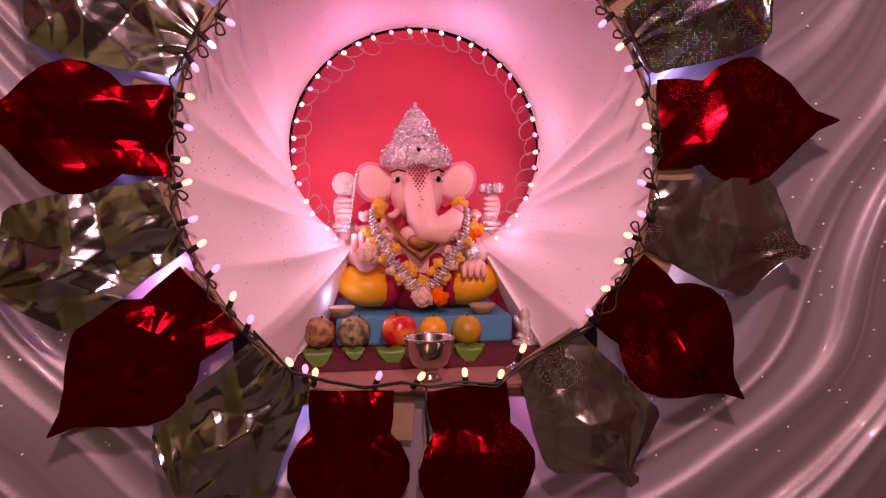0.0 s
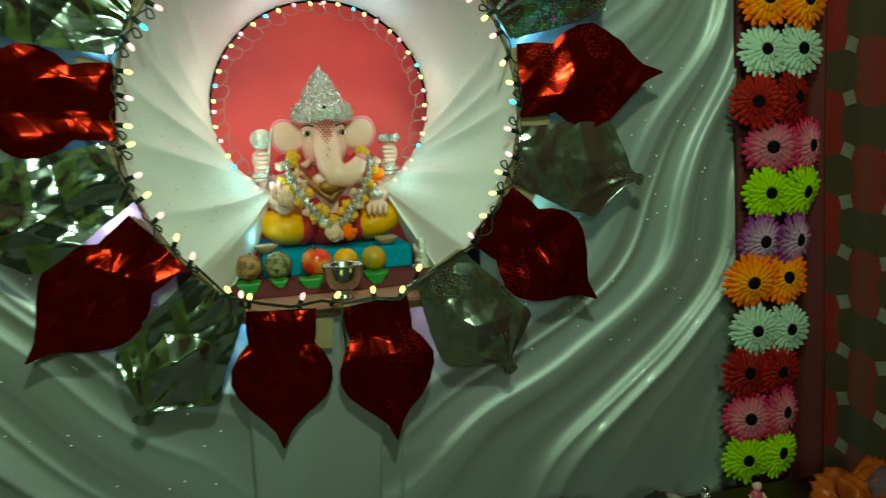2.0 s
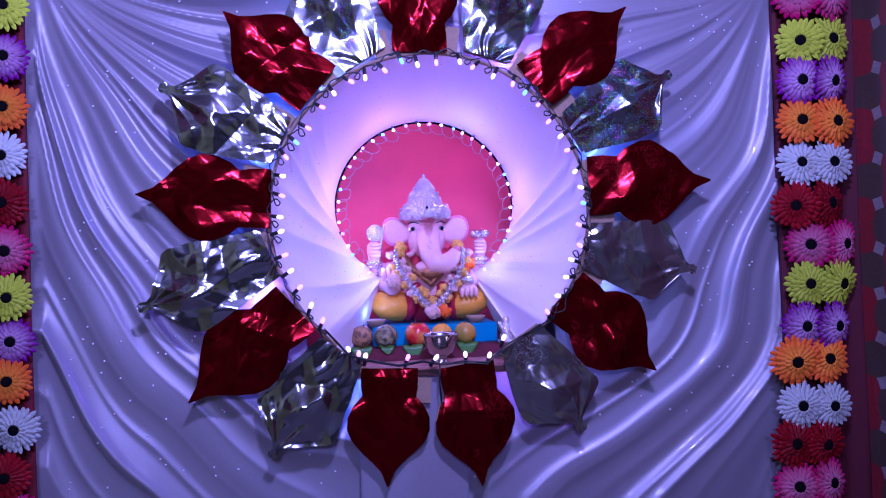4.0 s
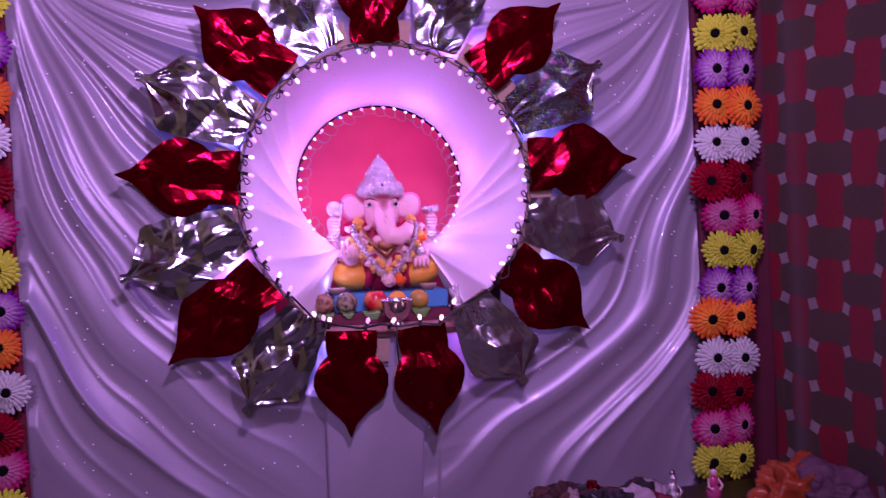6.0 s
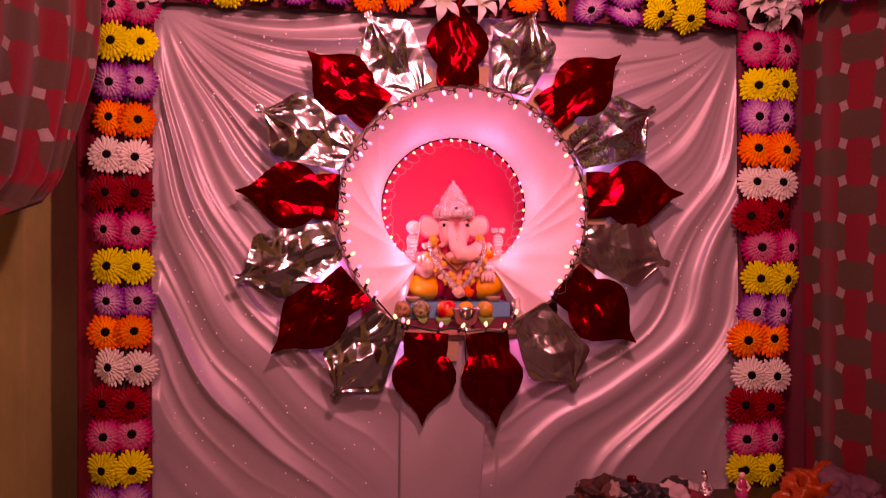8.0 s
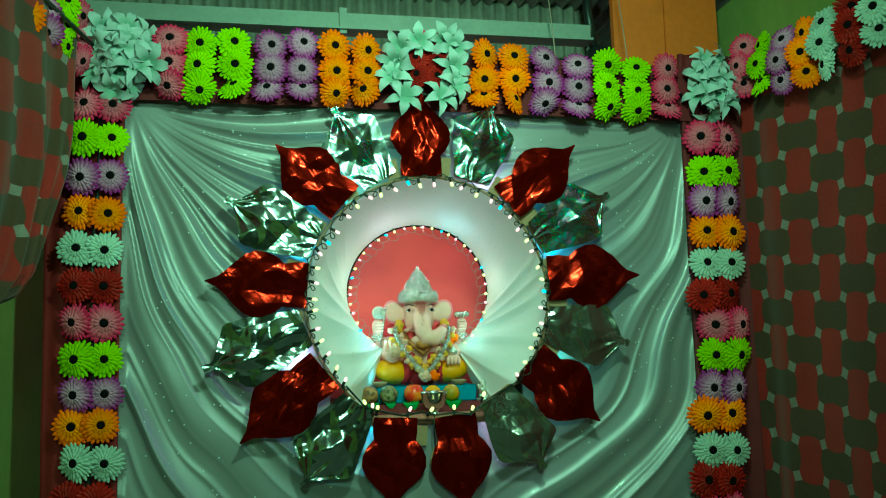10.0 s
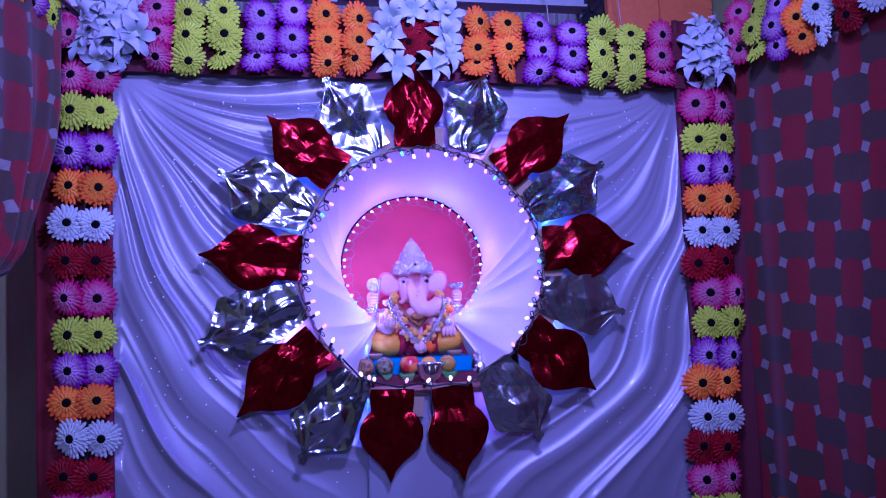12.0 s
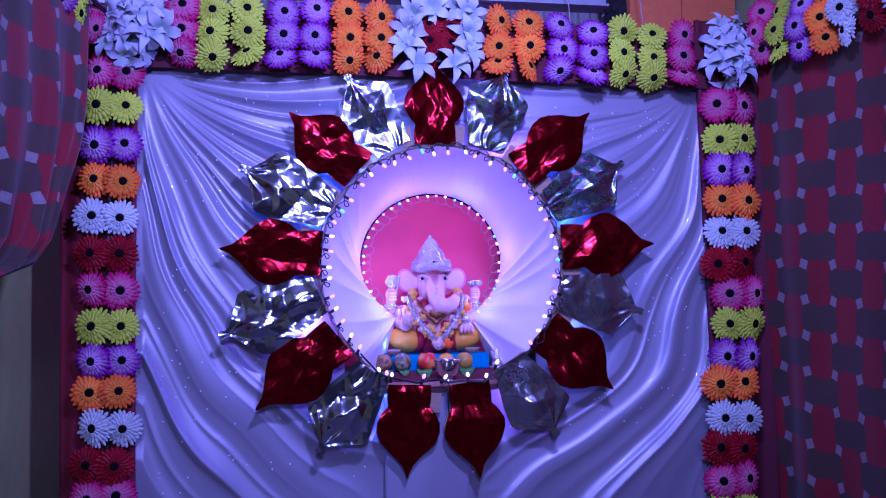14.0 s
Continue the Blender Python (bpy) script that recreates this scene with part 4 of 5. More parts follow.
inner = empty("string_light", "string of small bright bulbs looped round the niche rim", "string light", "string lights")
points = []
COUNT = 36
for n in range(COUNT):
    a = radians(-48 + 276 * n / (COUNT - 1) + rng.uniform(-1, 1))
    out = Vector((math.cos(a), 0, math.sin(a) * ARCH_Z / ARCH_X))
    across = Vector((-math.sin(a), 0, math.cos(a)))
    place = ARCH + out * (ARCH_X - 0.012) + Vector((0, -0.022, 0))
    socket(inner, place, -0.3 * out + Vector((rng.uniform(-0.4, 0.4), -1, rng.uniform(-0.4, 0.4))), (1, 0, 1, 2, 1, 0)[n % 6], 0.85)
    reach = rng.uniform(0.022, 0.046)
    points += [place + Vector((0, 0.014, 0)), place - out * reach * 0.8 - across * 0.008, place - out * reach + across * 0.012, place - out * reach * 0.7 + across * 0.032]
fine = curved(points)
bm = bmesh.new()
tube(bm, fine, 0.0012, 5)
part("wire", bm, CLEAR_WIRE, inner)


# ---- the shrine shelf ----
bm = bmesh.new()
box(bm, (-0.36, 1.93, 1.045), (0.36, 2.47, 1.104), bevel=0.006)
tagged(part("shrine_shelf", bm, MAROON), "shrine shelf covered with dark maroon cloth", "shelf")
bm = bmesh.new()
box(bm, (-0.33, 1.735, 1.045), (0.31, 1.928, 1.072), bevel=0.004)
box(bm, (-0.29, 1.728, 1.05), (0.26, 1.734, 1.066), slot=1)
tagged(part("front_board", bm, [PALE_WOOD, WOOD], smooth=False), "rough wooden board along the shrine front", "board")
bm = bmesh.new()
sheet(bm, 50, 10, lambda a, b: (-0.31 + 0.60 * a, 1.932 - 0.026 * b + 0.004 * wave(a * 9, b * 3), 1.108 - 0.034 * b + 0.002 * wave(a * 14, b)))
tagged(part("shelf_cloth", bm, MAROON), "dark maroon cloth hanging over the shelf edge", "cloth")
bm = bmesh.new()
box(bm, (-0.185, 2.03, 1.105), (0.232, 2.42, 1.168), bevel=0.004)
tagged(part("idol_base", bm, BLUE_BASE, smooth=False), "light blue painted block under the statue", "base")


def statue():
    """The seated painted statue as one mesh."""
    bm = bmesh.new()
    P, Y, C, J, G, D = 0, 1, 2, 3, 4, 5
    cx, y0, z0 = 0.022, 2.22, 1.168
    at = lambda x, y, z: (cx + x, y0 + y, z0 + z)
    # folded legs and the cloth between them
    ball(bm, at(-0.125, -0.04, 0.062), (0.082, 0.085, 0.055), Y, (0, 8, -18), 3)
    ball(bm, at(0.125, -0.04, 0.062), (0.084, 0.085, 0.055), Y, (0, -8, 18), 3)
    ball(bm, at(0.0, -0.03, 0.05), (0.085, 0.07, 0.06), C, detail=3)
    ball(bm, at(-0.062, -0.06, 0.075), (0.035, 0.06, 0.075), C, (0, 22, 0))
    ball(bm, at(0.062, -0.06, 0.075), (0.035, 0.06, 0.075), C, (0, -22, 0))
    # belly, chest, shoulders
    ball(bm, at(0.0, 0.01, 0.12), (0.105, 0.09, 0.10), P, detail=3)
    ball(bm, at(0.0, 0.03, 0.20), (0.115, 0.075, 0.075), C, detail=3)
    for s in (-1, 1):
        ball(bm, at(s * 0.115, 0.03, 0.215), (0.05, 0.05, 0.055), C)
        # raised rear arm with its fist
        tube(bm, [at(s * 0.13, 0.03, 0.21), at(s * 0.165, 0.0, 0.17), at(s * 0.185, -0.02, 0.20), at(s * 0.187, -0.035, 0.235)], 0.02, 10, P, [0.032, 0.028, 0.022, 0.02])
        ball(bm, at(s * 0.188, -0.045, 0.257), (0.024, 0.024, 0.033), P)
        for k in range(4):
            ball(bm, at(s * 0.183, -0.066, 0.238 + 0.0125 * k), (0.021, 0.011, 0.0065), P)
        turned(bm, ((0.027, -0.006), (0.030, 0.0), (0.027, 0.006)), at(s * 0.186, -0.03, 0.213), 16, J)
        turned(bm, ((0.026, -0.004), (0.029, 0.0), (0.026, 0.004)), at(s * 0.184, -0.028, 0.200), 16, J)
        # lower front arm
        tube(bm, [at(s * 0.12, -0.01, 0.19), at(s * 0.15, -0.06, 0.13), at(s * 0.13, -0.10, 0.125)], 0.025, 10, P, [0.034, 0.029, 0.023])
        # wide fan-shaped ears with a thin rim
        for size, ahead, tone in (((0.058, 0.009, 0.050), 0.0, 6), ((0.050, 0.008, 0.042), -0.005, P)):
            for v in ball(bm, (0, 0, 0), size, tone, detail=3):
                x, y, z = v.co
                z = z * (1.0 + 5.0 * x) + 0.12 * x
                v.co = Vector(at(s * (0.098 + x), 0.012 + ahead + y - 2.2 * (x + 0.05) ** 2, 0.318 + z))
    # one open palm with fingers up, one holding a round sweet
    ball(bm, at(-0.132, -0.115, 0.135), (0.033, 0.016, 0.035), P)
    for k in range(4):
        tube(bm, [at(-0.158 + 0.0165 * k, -0.118, 0.15), at(-0.161 + 0.017 * k, -0.116, 0.178), at(-0.160 + 0.017 * k, -0.112, 0.198 - 0.004 * abs(k - 1))], 0.0075, 8, P)
    ball(bm, at(0.128, -0.115, 0.11), (0.034, 0.024, 0.022), P)
    for k in range(4):
        ball(bm, at(0.103 + 0.016 * k, -0.138, 0.102), (0.0075, 0.008, 0.019), P)
    ball(bm, at(0.126, -0.12, 0.142), (0.024, 0.02, 0.02), J)
    ball(bm, at(0.126, -0.12, 0.165), (0.007, 0.007, 0.01), J)
    # head, brow, cheeks, trunk and tusks
    ball(bm, at(0.0, 0.0, 0.325), (0.064, 0.066, 0.075), P, detail=3)
    ball(bm, at(-0.028, -0.025, 0.29), (0.038, 0.048, 0.062), P, detail=3)
    ball(bm, at(0.028, -0.025, 0.29), (0.038, 0.048, 0.062), P, detail=3)
    trunk = [at(0.0, -0.055, 0.32), at(0.002, -0.085, 0.27), at(0.004, -0.10, 0.235), at(0.02, -0.115, 0.205), at(0.05, -0.118, 0.20), at(0.078, -0.112, 0.222), at(0.092, -0.108, 0.245)]
    tube(bm, trunk, 0.03, 14, P, [0.042, 0.040, 0.038, 0.039, 0.035, 0.028, 0.019])
    ball(bm, at(-0.005, -0.08, 0.19), (0.045, 0.03, 0.026), P, detail=3)
    ball(bm, at(0.093, -0.112, 0.252), (0.013, 0.014, 0.010), 6, (0, 25, 0))
    tube(bm, [at(-0.05, -0.06, 0.245), at(-0.066, -0.085, 0.236), at(-0.076, -0.098, 0.240)], 0.01, 8, P, [0.011, 0.009, 0.004])
    # painted brow pattern: a tapering red lattice
    for k in range(22):
        for j in range(-6, 7):
            if abs(j) <= 6.4 - k * 0.32 and (k + j) % 2 == 0:
                z = 0.360 - 0.0065 * k
                ball(bm, at(j * 0.0046, -0.089 - (0.358 - z) * 0.36 + 0.0007 * j * j, z), (0.0030, 0.006, 0.0038), C, (0, 45 if k % 2 else -45, 0), detail=1)
    for s in (-1, 1):
        ball(bm, at(s * 0.052, -0.062, 0.325), (0.013, 0.006, 0.009), J, (0, s * 20, 0))
        ball(bm, at(s * 0.051, -0.067, 0.325), (0.006, 0.004, 0.007), D)
        tube(bm, [at(s * 0.030, -0.068, 0.344), at(s * 0.05, -0.062, 0.350), at(s * 0.066, -0.05, 0.344)], 0.002, 6, D)
    # collar and pendant
    tube(bm, [at(-0.085, -0.055, 0.235), at(-0.05, -0.09, 0.18), at(0.0, -0.11, 0.135), at(0.05, -0.09, 0.18), at(0.085, -0.055, 0.235)], 0.011, 8, G)
    ball(bm, at(0.0, -0.118, 0.175), (0.035, 0.012, 0.02), G)
    # crown: a wide studded band under a stepped, pointed front
    crown = ((0.066, -0.004), (0.084, 0.002), (0.089, 0.016), (0.088, 0.034), (0.079, 0.050), (0.064, 0.058), (0.056, 0.066), (0.053, 0.084), (0.049, 0.094), (0.038, 0.104), (0.032, 0.118), (0.024, 0.126), (0.017, 0.138), (0.009, 0.146), (0.006, 0.162), (0.0, 0.166))
    turned(bm, crown, at(0.0, 0.0, 0.358), 28, J)
    rng = random.Random(9)
    for k in range(420):
        h = 0.004 + 0.142 * rng.random() ** 1.25
        r = next(ra + (rb - ra) * (h - za) / (zb - za) for (ra, za), (rb, zb) in zip(crown, crown[1:]) if za <= h <= zb) + 0.002
        a = rng.uniform(math.pi, 2 * math.pi)
        ball(bm, at(r * math.cos(a), r * math.sin(a), 0.358 + h), (0.0036, 0.0036, 0.0040), J, (40 * k, 70 * k, 0), detail=1)
    ball(bm, at(0.0, -0.088, 0.398), (0.006, 0.004, 0.006), D, detail=1)
    # axe on its staff and the metal lotus
    tube(bm, [at(-0.178, -0.06, 0.175), at(-0.165, -0.062, 0.26), at(-0.150, -0.062, 0.345)], 0.005, 8, J)
    made = turned(bm, ((0.0, -0.004), (0.029, -0.003), (0.031, 0.0), (0.029, 0.003), (0.0, 0.004)), (0, 0, 0), 18, J)
    disc = [v for v in bm.verts if v.co.length < 0.2]
    bmesh.ops.transform(bm, matrix=pose(*at(-0.182, -0.06, 0.315), 90, 0, 0), verts=disc)
    for k in range(9):
        a = 2 * math.pi * k / 9
        ball(bm, at(0.188 + 0.022 * math.cos(a), -0.045 + 0.022 * math.sin(a), 0.302), (0.014, 0.008, 0.016), J, (0, 30 * math.cos(a), math.degrees(a)), 1)
    ball(bm, at(0.188, -0.045, 0.298), (0.02, 0.02, 0.012), J)
    for f in bm.faces:
        f.smooth = True
    return tagged(part("deity_statue", bm, [SKIN, YELLOW, CRIMSON, JEWEL, GOLD, DARK, plain("pink_ear_paint", (0.78, 0.24, 0.34), 0.45, vary=0.1, size=20.0, bump=0.05)]), "painted seated elephant-headed statue with silver crown and yellow clothing", "statue")


statue()


def clump(bm, place, size, slot, rng, count=9):
    """A ruffled flower head: many small tilted lobes."""
    for n in range(count):
        a, t = rng.uniform(0, 6.28), rng.uniform(0.1, 1.4)
        d = Vector((math.cos(a) * math.sin(t), -math.cos(t), math.sin(a) * math.sin(t)))
        ball(bm, Vector(place) + d * size * 0.6, (size * 0.5, size * 0.3, size * 0.42), slot, (rng.uniform(-40, 40), rng.uniform(0, 180), rng.uniform(-40, 40)), 1)


garland = empty("neck_garland", "garland of yellow and orange flowers with silver beads on the statue", "garland")
rng = random.Random(31)
cx, y0, z0 = 0.022, 2.22, 1.168
ORANGE_BLOOM, YELLOW_BLOOM, PALE_BLOOM = TONES["orange"], plain("yellow_bloom", (0.80, 0.42, 0.05), 0.7, vary=0.3, size=120.0, bump=0.5), plain("pale_bloom", (0.78, 0.50, 0.40), 0.7, vary=0.3, size=120.0, bump=0.5)
for s in (-1, 1):
    line = [Vector((cx + s * x, y0 + y, z0 + z)) for x, y, z in ((0.115, -0.085, 0.245), (0.110, -0.105, 0.20), (0.085, -0.125, 0.155), (0.055, -0.135, 0.115), (0.03, -0.14, 0.08), (0.0, -0.14, 0.055))]
    for n in range(15):
        k = n / 14 * (len(line) - 1.001)
        p = line[int(k)].lerp(line[int(k) + 1], k - int(k))
        bm = bmesh.new()
        off = Vector((s * (0.022 if n % 2 else -0.018), 0.0, 0.004 + rng.uniform(-0.008, 0.008)))
        clump(bm, p + off, 0.019, 0, rng, 10)
        part("bloom", bm, PALE_BLOOM if rng.random() < 0.4 else YELLOW_BLOOM, garland)
        bm = bmesh.new()
        for j in range(3):
            ball(bm, p + Vector((s * 0.003, -0.014, 0.008 * (j - 1))), (0.014, 0.009, 0.0035), 0, (0, s * 35, 0), 1)
        part("bead", bm, JEWEL, garland, "silver bead")
    for (x, y, z, size) in ((0.128, -0.09, 0.165, 0.034), (0.10, -0.08, 0.26, 0.026)):
        bm = bmesh.new()
        clump(bm, (cx + s * x, y0 + y, z0 + z + (0.03 if s > 0 and size > 0.03 else 0)), size, 0, rng, 22)
        part("bloom", bm, ORANGE_BLOOM if size > 0.03 else YELLOW_BLOOM, garland, "ruffled orange bloom" if size > 0.03 else "")
for (x, z, m, size) in ((0.0, 0.045, PALE_BLOOM, 0.03), (0.038, 0.043, ORANGE_BLOOM, 0.027), (-0.13, 0.15, PALE_BLOOM, 0.03)):
    bm = bmesh.new()
    clump(bm, (cx + x, y0 - 0.15, z0 + z), size, 0, rng, 20)
    part("bloom", bm, m, garland)


def fruit(name, place, size, m, label, kind, seed):
    rng = random.Random(seed)
    bm = bmesh.new()
    made = ball(bm, (0, 0, 0), (1, 1, 1), detail=4 if kind == "knobbly" else 3)
    for v in made:
        d = v.co.normalized()
        r = 1.0 + 0.03 * wave(d.x * 2, d.y * 2, d.z * 2 + seed)
        if kind == "apple":
            r *= 1 - 0.22 * max(0, abs(d.z) - 0.82) / 0.18
        if kind == "knobbly":
            # rows of rounded scales
            row = math.asin(max(-1, min(1, d.z))) * 6.0
            turn = math.atan2(d.y, d.x) * 6.0 + (math.pi / 2) * (math.floor(row / math.pi + 0.5) % 2) * 2
            r *= 0.94 + 0.09 * abs(math.cos(row)) ** 0.5 * abs(math.cos(turn * 0.5 + row * 0.0)) ** 0.4
        v.co = d * r * size
    thing = empty(name, label, "fruit", "fruits on the shelf")
    thing.matrix_basis = pose(*place, rng.uniform(-12, 12), rng.uniform(-12, 12), rng.uniform(0, 360))
    part("flesh", bm, m, thing)
    bm = bmesh.new()
    tube(bm, [(0, 0, size * 0.8), (0.002, 0.001, size * 1.0), (0.004, 0.0, size * 1.1)], 0.0025, 6)
    part("stalk", bm, WOOD, thing)


def two_tone(name, one, two, scale, rough=0.35):
    m, t, p = nodes_of(name)
    p.inputs["Roughness"].default_value = rough
    p.inputs["Coat Weight"].default_value = 0.2
    where = t.nodes.new("ShaderNodeTexCoord")
    n = node(t, "ShaderNodeTexNoise", Scale=scale, Detail=4.0)
    t.links.new(where.outputs["Object"], n.inputs["Vector"])
    ramp = t.nodes.new("ShaderNodeMapRange")
    ramp.inputs["From Min"].default_value, ramp.inputs["From Max"].default_value = 0.42, 0.6
    t.links.new(n.outputs["Fac"], ramp.inputs["Value"])
    mix = t.nodes.new("ShaderNodeMixRGB")
    mix.inputs[1].default_value, mix.inputs[2].default_value = (*one, 1), (*two, 1)
    t.links.new(ramp.outputs[0], mix.inputs[0])
    t.links.new(mix.outputs[0], p.inputs["Base Color"])
    return m


SHELF_Z = 1.108
fruit("wood_apple", (-0.224, 1.99, SHELF_Z + 0.037), 0.037, two_tone("wood_apple_rind", (0.42, 0.22, 0.09), (0.13, 0.06, 0.03), 60.0, 0.6), "brown round wood apple on a betel leaf", "round", 1)
fruit("custard_apple", (-0.145, 1.99, SHELF_Z + 0.036), 0.038, two_tone("custard_apple_rind", (0.30, 0.27, 0.13), (0.09, 0.07, 0.035), 70.0, 0.6), "knobbly green custard apple on the shelf", "knobbly", 2)
fruit("apple", (-0.042, 1.985, SHELF_Z + 0.038), 0.042, two_tone("apple_skin", (0.62, 0.02, 0.015), (0.75, 0.26, 0.04), 14.0, 0.25), "shiny red and yellow apple", "apple", 3)
fruit("sweet_lime", (0.038, 1.99, SHELF_Z + 0.034), 0.035, two_tone("sweet_lime_skin", (0.75, 0.34, 0.01), (0.55, 0.40, 0.02), 10.0, 0.4), "yellow orange sweet lime behind the bowl", "round", 4)
fruit("sweet_lime", (0.115, 1.985, SHELF_Z + 0.034), 0.036, two_tone("green_lime_skin", (0.52, 0.26, 0.01), (0.28, 0.22, 0.02), 10.0, 0.4), "greenish yellow sweet lime on a betel leaf", "round", 5)


def betel_leaf(x, y, turn, size, seed, label="heart-shaped green betel leaf hanging over the shelf edge"):
    bm = bmesh.new()

    def place(a, b):
        w = math.sin(math.pi * min(1, (b * 0.92 + 0.06))) ** 0.7 * (1 - 0.35 * b) * 0.56
        px, s = (2 * a - 1) * w * size, b * size
        over = max(0.0, s - (y - 1.918))
        flat = s - over
        return (x + px + turn * s, y - flat - 0.1 * over, SHELF_Z + 0.003 - over * 0.98 + 0.002 * wave(a * 3, b * 3, seed) + 0.006 * abs(2 * a - 1) * (over == 0))

    sheet(bm, 12, 18, place)
    made = part("betel_leaf", bm, LEAF)
    thick = made.modifiers.new("thickness", "SOLIDIFY")
    thick.thickness = 0.0008
    tagged(made, label, "leaf", "betel leaves")


betel_leaf(-0.226, 1.955, 0.0, 0.070, 1)
betel_leaf(-0.07, 1.955, 0.15, 0.070, 2)
betel_leaf(0.112, 1.96, -0.02, 0.074, 3)
betel_leaf(-0.15, 1.955, 0.1, 0.055, 4, "heart-shaped green betel leaf under the fruit")

bowl = empty("steel_bowl", "polished steel footed bowl in front of the fruit", "bowl")
bm = bmesh.new()
turned(bm, ((0.0, 0.026), (0.018, 0.026), (0.034, 0.036), (0.045, 0.058), (0.050, 0.085), (0.0525, 0.090), (0.0535, 0.088), (0.052, 0.083), (0.047, 0.056), (0.036, 0.032), (0.020, 0.021)), (0.008, 1.80, 1.074), 40)
part("cup", bm, STEEL, bowl)
bm = bmesh.new()
turned(bm, ((0.020, 0.024), (0.017, 0.016), (0.019, 0.006), (0.026, 0.0), (0.0, 0.0)), (0.008, 1.80, 1.074), 32)
part("foot", bm, STEEL, bowl)

lamp_dish = empty("oil_lamp_dish", "small dark clay lamp dish beside the statue", "oil lamp", "lamp dishes")
bm = bmesh.new()
turned(bm, ((0.0, 0.0), (0.018, 0.0), (0.030, 0.016), (0.033, 0.024), (0.030, 0.024), (0.018, 0.010), (0.0, 0.008)), (0, 0, 0), 24)
part("dish", bm, CARDBOARD, lamp_dish)
lamp_dish.matrix_basis = pose(-0.172, 2.0 + 0.07, 1.168)
copy_thing(lamp_dish, pose(0.165, 2.06, 1.168))

bm = bmesh.new()
turned(bm, ((0.0, 0.0), (0.032, 0.0), (0.030, 0.010), (0.020, 0.012), (0.016, 0.03), (0.020, 0.04), (0.015, 0.05), (0.010, 0.062), (0.013, 0.072), (0.008, 0.084), (0.0, 0.088)), (0.25, 1.97, SHELF_Z - 0.002), 20)
for s in (-1, 1):
    ball(bm, (0.25 + s * 0.018, 1.962, SHELF_Z + 0.05), (0.008, 0.008, 0.022), 0, (0, s * 20, 0), 2)
    ball(bm, (0.25 + s * 0.012, 1.965, SHELF_Z + 0.02), (0.012, 0.012, 0.01), 0, (0, 0, 0), 2)
tagged(part("silver_figurine", bm, JEWEL), "small embossed silver figurine on the shelf", "figurine")
bm = bmesh.new()
for n in range(4):
    ball(bm, (0.19 + 0.014 * n, 1.83, 1.083 + 0.006 * (n % 2)), (0.018, 0.014, 0.010), 0, (0, 20 * n, 30 * n), 2)
tagged(part("foil_wrapper", bm, SILVER_FOIL), "crumpled silver foil wrapper on the board", "wrapper")


# ---- the table in the corner ----
table = empty("corner_table", "low dark wooden table in the booth corner", "table")
bm = bmesh.new()
box(bm, (0.36, 1.02, 0.44), (1.33, 1.66, 0.468), bevel=0.004)
part("tabletop", bm, WOOD, table)
for x in (0.40, 1.27):
    for y in (1.06, 1.62):
        bm = bmesh.new()
        box(bm, (x - 0.022, y - 0.022, 0.0), (x + 0.022, y + 0.022, 0.44), bevel=0.003)
        part("leg", bm, WOOD, table)
for y in (1.04, 1.64):
    bm = bmesh.new()
    box(bm, (0.42, y - 0.01, 0.37), (1.25, y + 0.01, 0.44), bevel=0.002)
    part("apron", bm, WOOD, table)


def crumpled(name, middle, size, m, seed, label, category, group=""):
    bm = bmesh.new()
    made = ball(bm, (0, 0, 0), (1, 1, 1), detail=5)
    for v in made:
        d = v.co.normalized()
        r = 1 + 0.5 * wave(d.x * 1.3 + seed, d.y * 1.3, d.z * 1.3) + 0.30 * (1 - 3 * abs(wave(d.x * 1.9, d.y * 1.9 + seed, d.z * 1.9))) + 0.1 * (1 - 3 * abs(wave(d.x * 5, d.y * 5, d.z * 5 + seed)))
        p = Vector((d.x * size[0], d.y * size[1], d.z * size[2])) * r
        p.z = max(p.z, -size[2] * 0.55)
        v.co = Vector(middle) + p
    low = min(v.co.z for v in bm.verts)
    for v in bm.verts:
        v.co.z += 0.469 - low
    return tagged(part(name, bm, m), label, category, group)


def printed(name, tones, scale):
    """Cloth printed in patches of a few tones."""
    m, t, p = nodes_of(name)
    p.inputs["Roughness"].default_value = 0.75
    where = t.nodes.new("ShaderNodeTexCoord")
    cell = node(t, "ShaderNodeTexVoronoi", Scale=scale)
    t.links.new(where.outputs["Object"], cell.inputs["Vector"])
    ramp = t.nodes.new("ShaderNodeValToRGB")
    ramp.color_ramp.interpolation = "CONSTANT"
    for n, tone in enumerate(tones):
        e = ramp.color_ramp.elements[n] if n < 2 else ramp.color_ramp.elements.new(n / len(tones))
        e.position, e.color = n / len(tones), (*tone, 1)
    t.links.new(cell.outputs["Color"], ramp.inputs["Fac"])
    t.links.new(ramp.outputs["Color"], p.inputs["Base Color"])
    return m


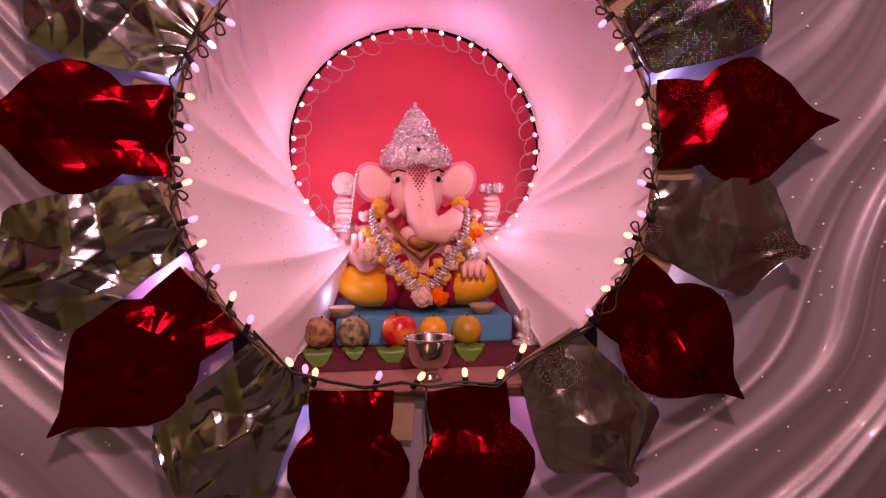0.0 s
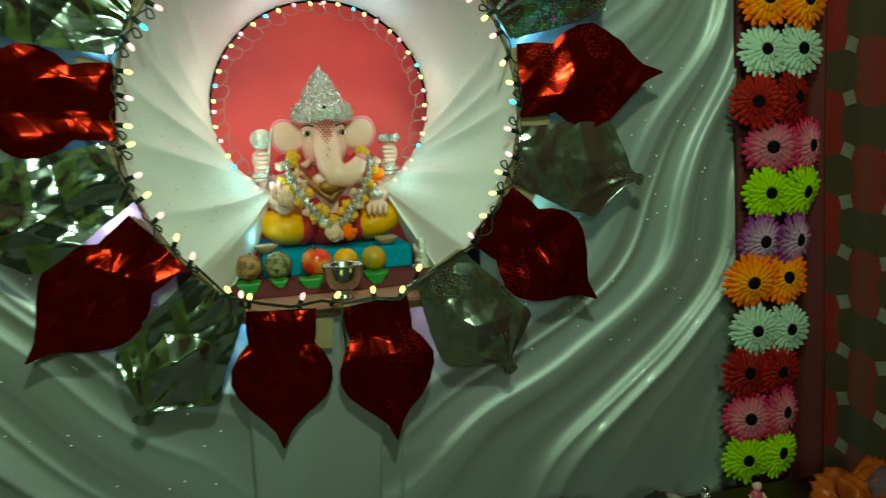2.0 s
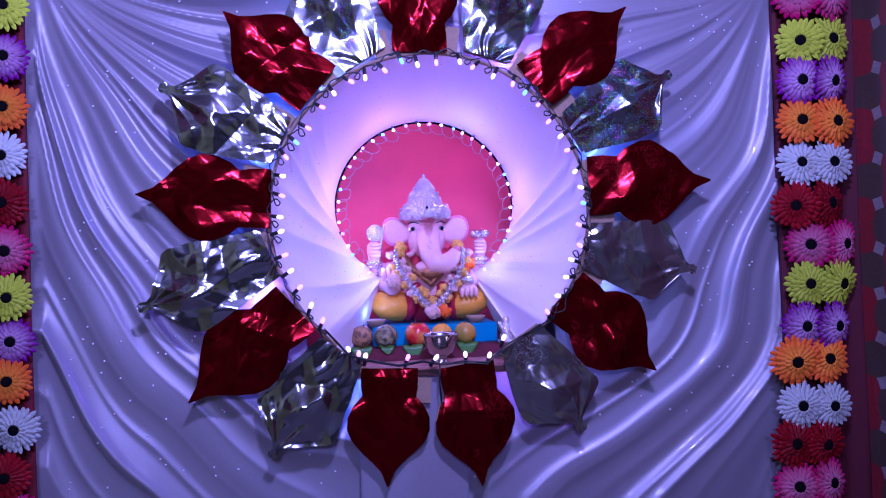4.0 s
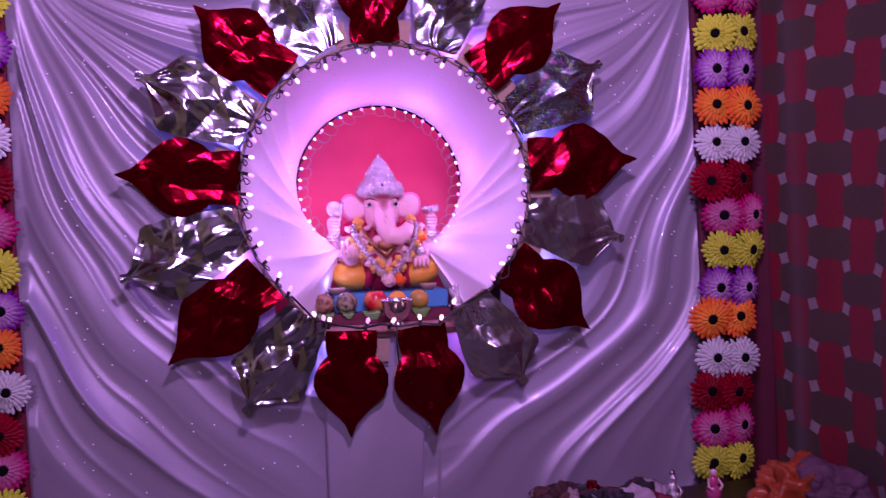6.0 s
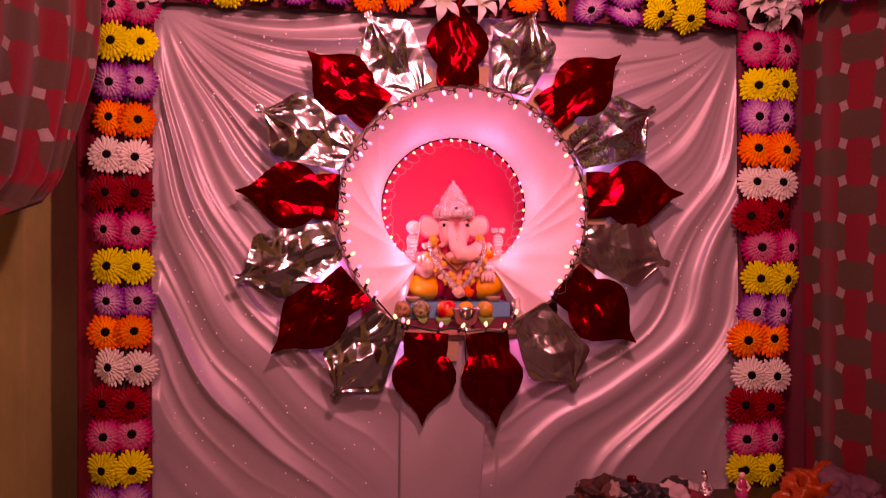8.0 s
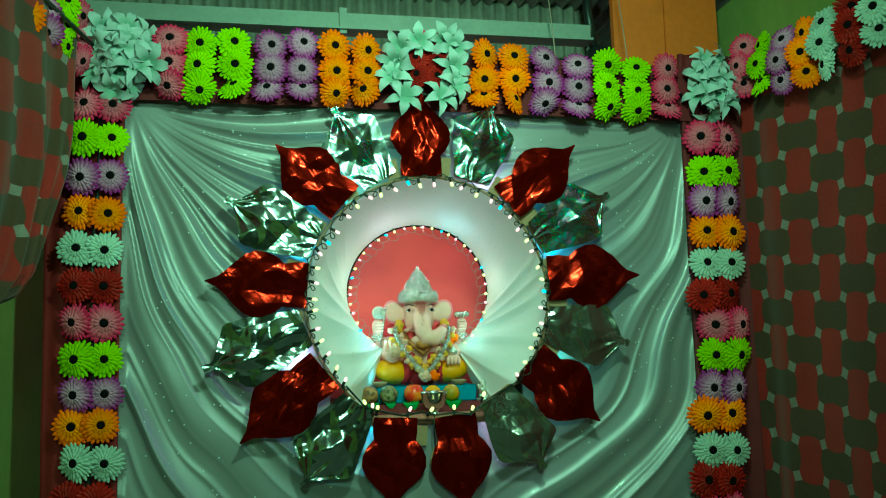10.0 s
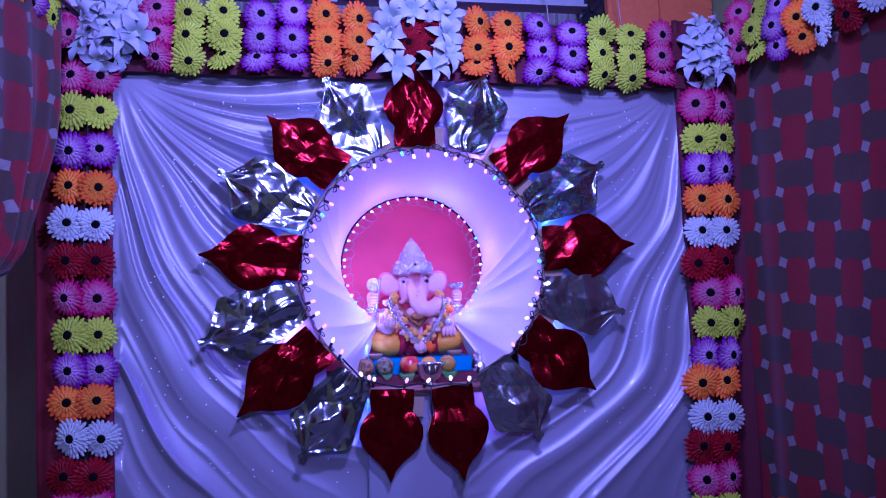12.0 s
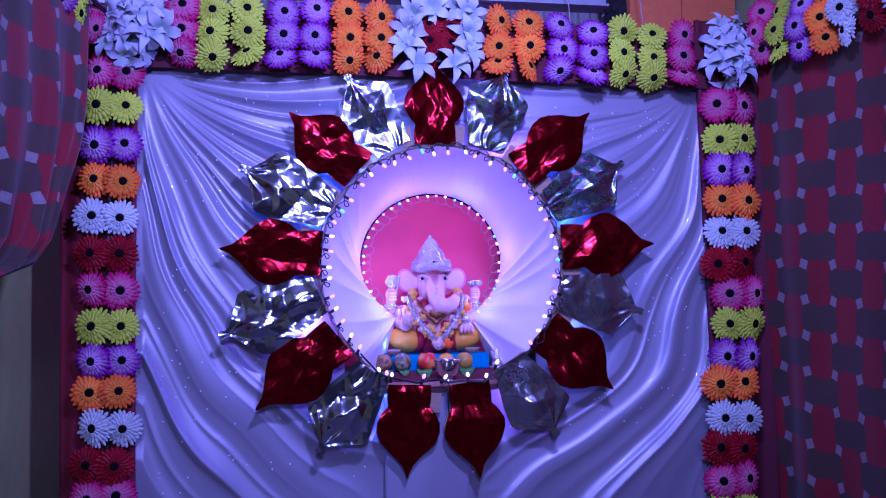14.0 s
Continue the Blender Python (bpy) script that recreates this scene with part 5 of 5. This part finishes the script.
crumpled("folded_cloth", (0.46, 1.48, 0.5), (0.09, 0.10, 0.06), printed("brown_print", ((0.10, 0.03, 0.02), (0.05, 0.015, 0.012), (0.30, 0.22, 0.20), (0.06, 0.02, 0.015), (0.10, 0.03, 0.02)), 13.0), 1, "crumpled dark maroon cloth on the table", "cloth", "cloths on the table")
crumpled("folded_cloth", (0.56, 1.42, 0.5), (0.09, 0.09, 0.06), BLACK, 2, "crumpled black cloth on the table", "cloth", "cloths on the table")
crumpled("folded_cloth", (0.69, 1.45, 0.5), (0.11, 0.09, 0.055), printed("patched_print", ((0.02, 0.015, 0.015), (0.45, 0.36, 0.38), (0.20, 0.02, 0.03), (0.02, 0.02, 0.02), (0.42, 0.20, 0.24)), 17.0), 3, "crumpled grey patterned cloth on the table", "cloth", "cloths on the table")
crumpled("foil_packet", (0.565, 1.50, 0.56), (0.03, 0.03, 0.055), RED_FOIL, 4, "small red foil packet among the cloths", "packet")
crumpled("plastic_bag", (1.17, 1.36, 0.5), (0.105, 0.10, 0.085), FILM_ORANGE, 5, "crumpled orange plastic bag on the table", "bag")
crumpled("folded_cloth", (1.24, 1.30, 0.5), (0.09, 0.12, 0.085), plain("purple_brown_cloth", (0.14, 0.06, 0.09), 0.7, vary=0.3, size=12.0), 6, "crumpled dark purple cloth behind the bag", "cloth", "cloths on the table")


def figurine(place, slots, label, seed):
    bm = bmesh.new()
    x, y, z = place
    turned(bm, ((0.0, 0.0), (0.036, 0.0), (0.04, 0.01), (0.032, 0.02), (0.0, 0.022)), place, 20, 0)
    ball(bm, (x, y, z + 0.045), (0.026, 0.022, 0.03), 1, detail=2)
    ball(bm, (x, y, z + 0.08), (0.017, 0.014, 0.024), 1, detail=2)
    ball(bm, (x, y - 0.002, z + 0.112), (0.012, 0.012, 0.014), 2, detail=2)
    ball(bm, (x, y + 0.003, z + 0.126), (0.011, 0.011, 0.012), 3, detail=2)
    for s in (-1, 1):
        tube(bm, [(x + s * 0.015, y, z + 0.09), (x + s * 0.024, y - 0.012, z + 0.07), (x + s * 0.012, y - 0.02, z + 0.058)], 0.005, 6, 2)
    return tagged(part("table_figurine", bm, slots), label, "figurine", "figurines on the table")


figurine((0.945, 1.44, 0.469), [BLUE_BASE, plain("pink_glaze", (0.62, 0.08, 0.2), 0.25, vary=0.1, coat=0.5), SKIN, DARK], "small pink glazed figurine on a blue base", 1)
figurine((0.80, 1.43, 0.469), [LEAF, JEWEL, JEWEL, STEEL], "small glittering silver and green figurine", 2)
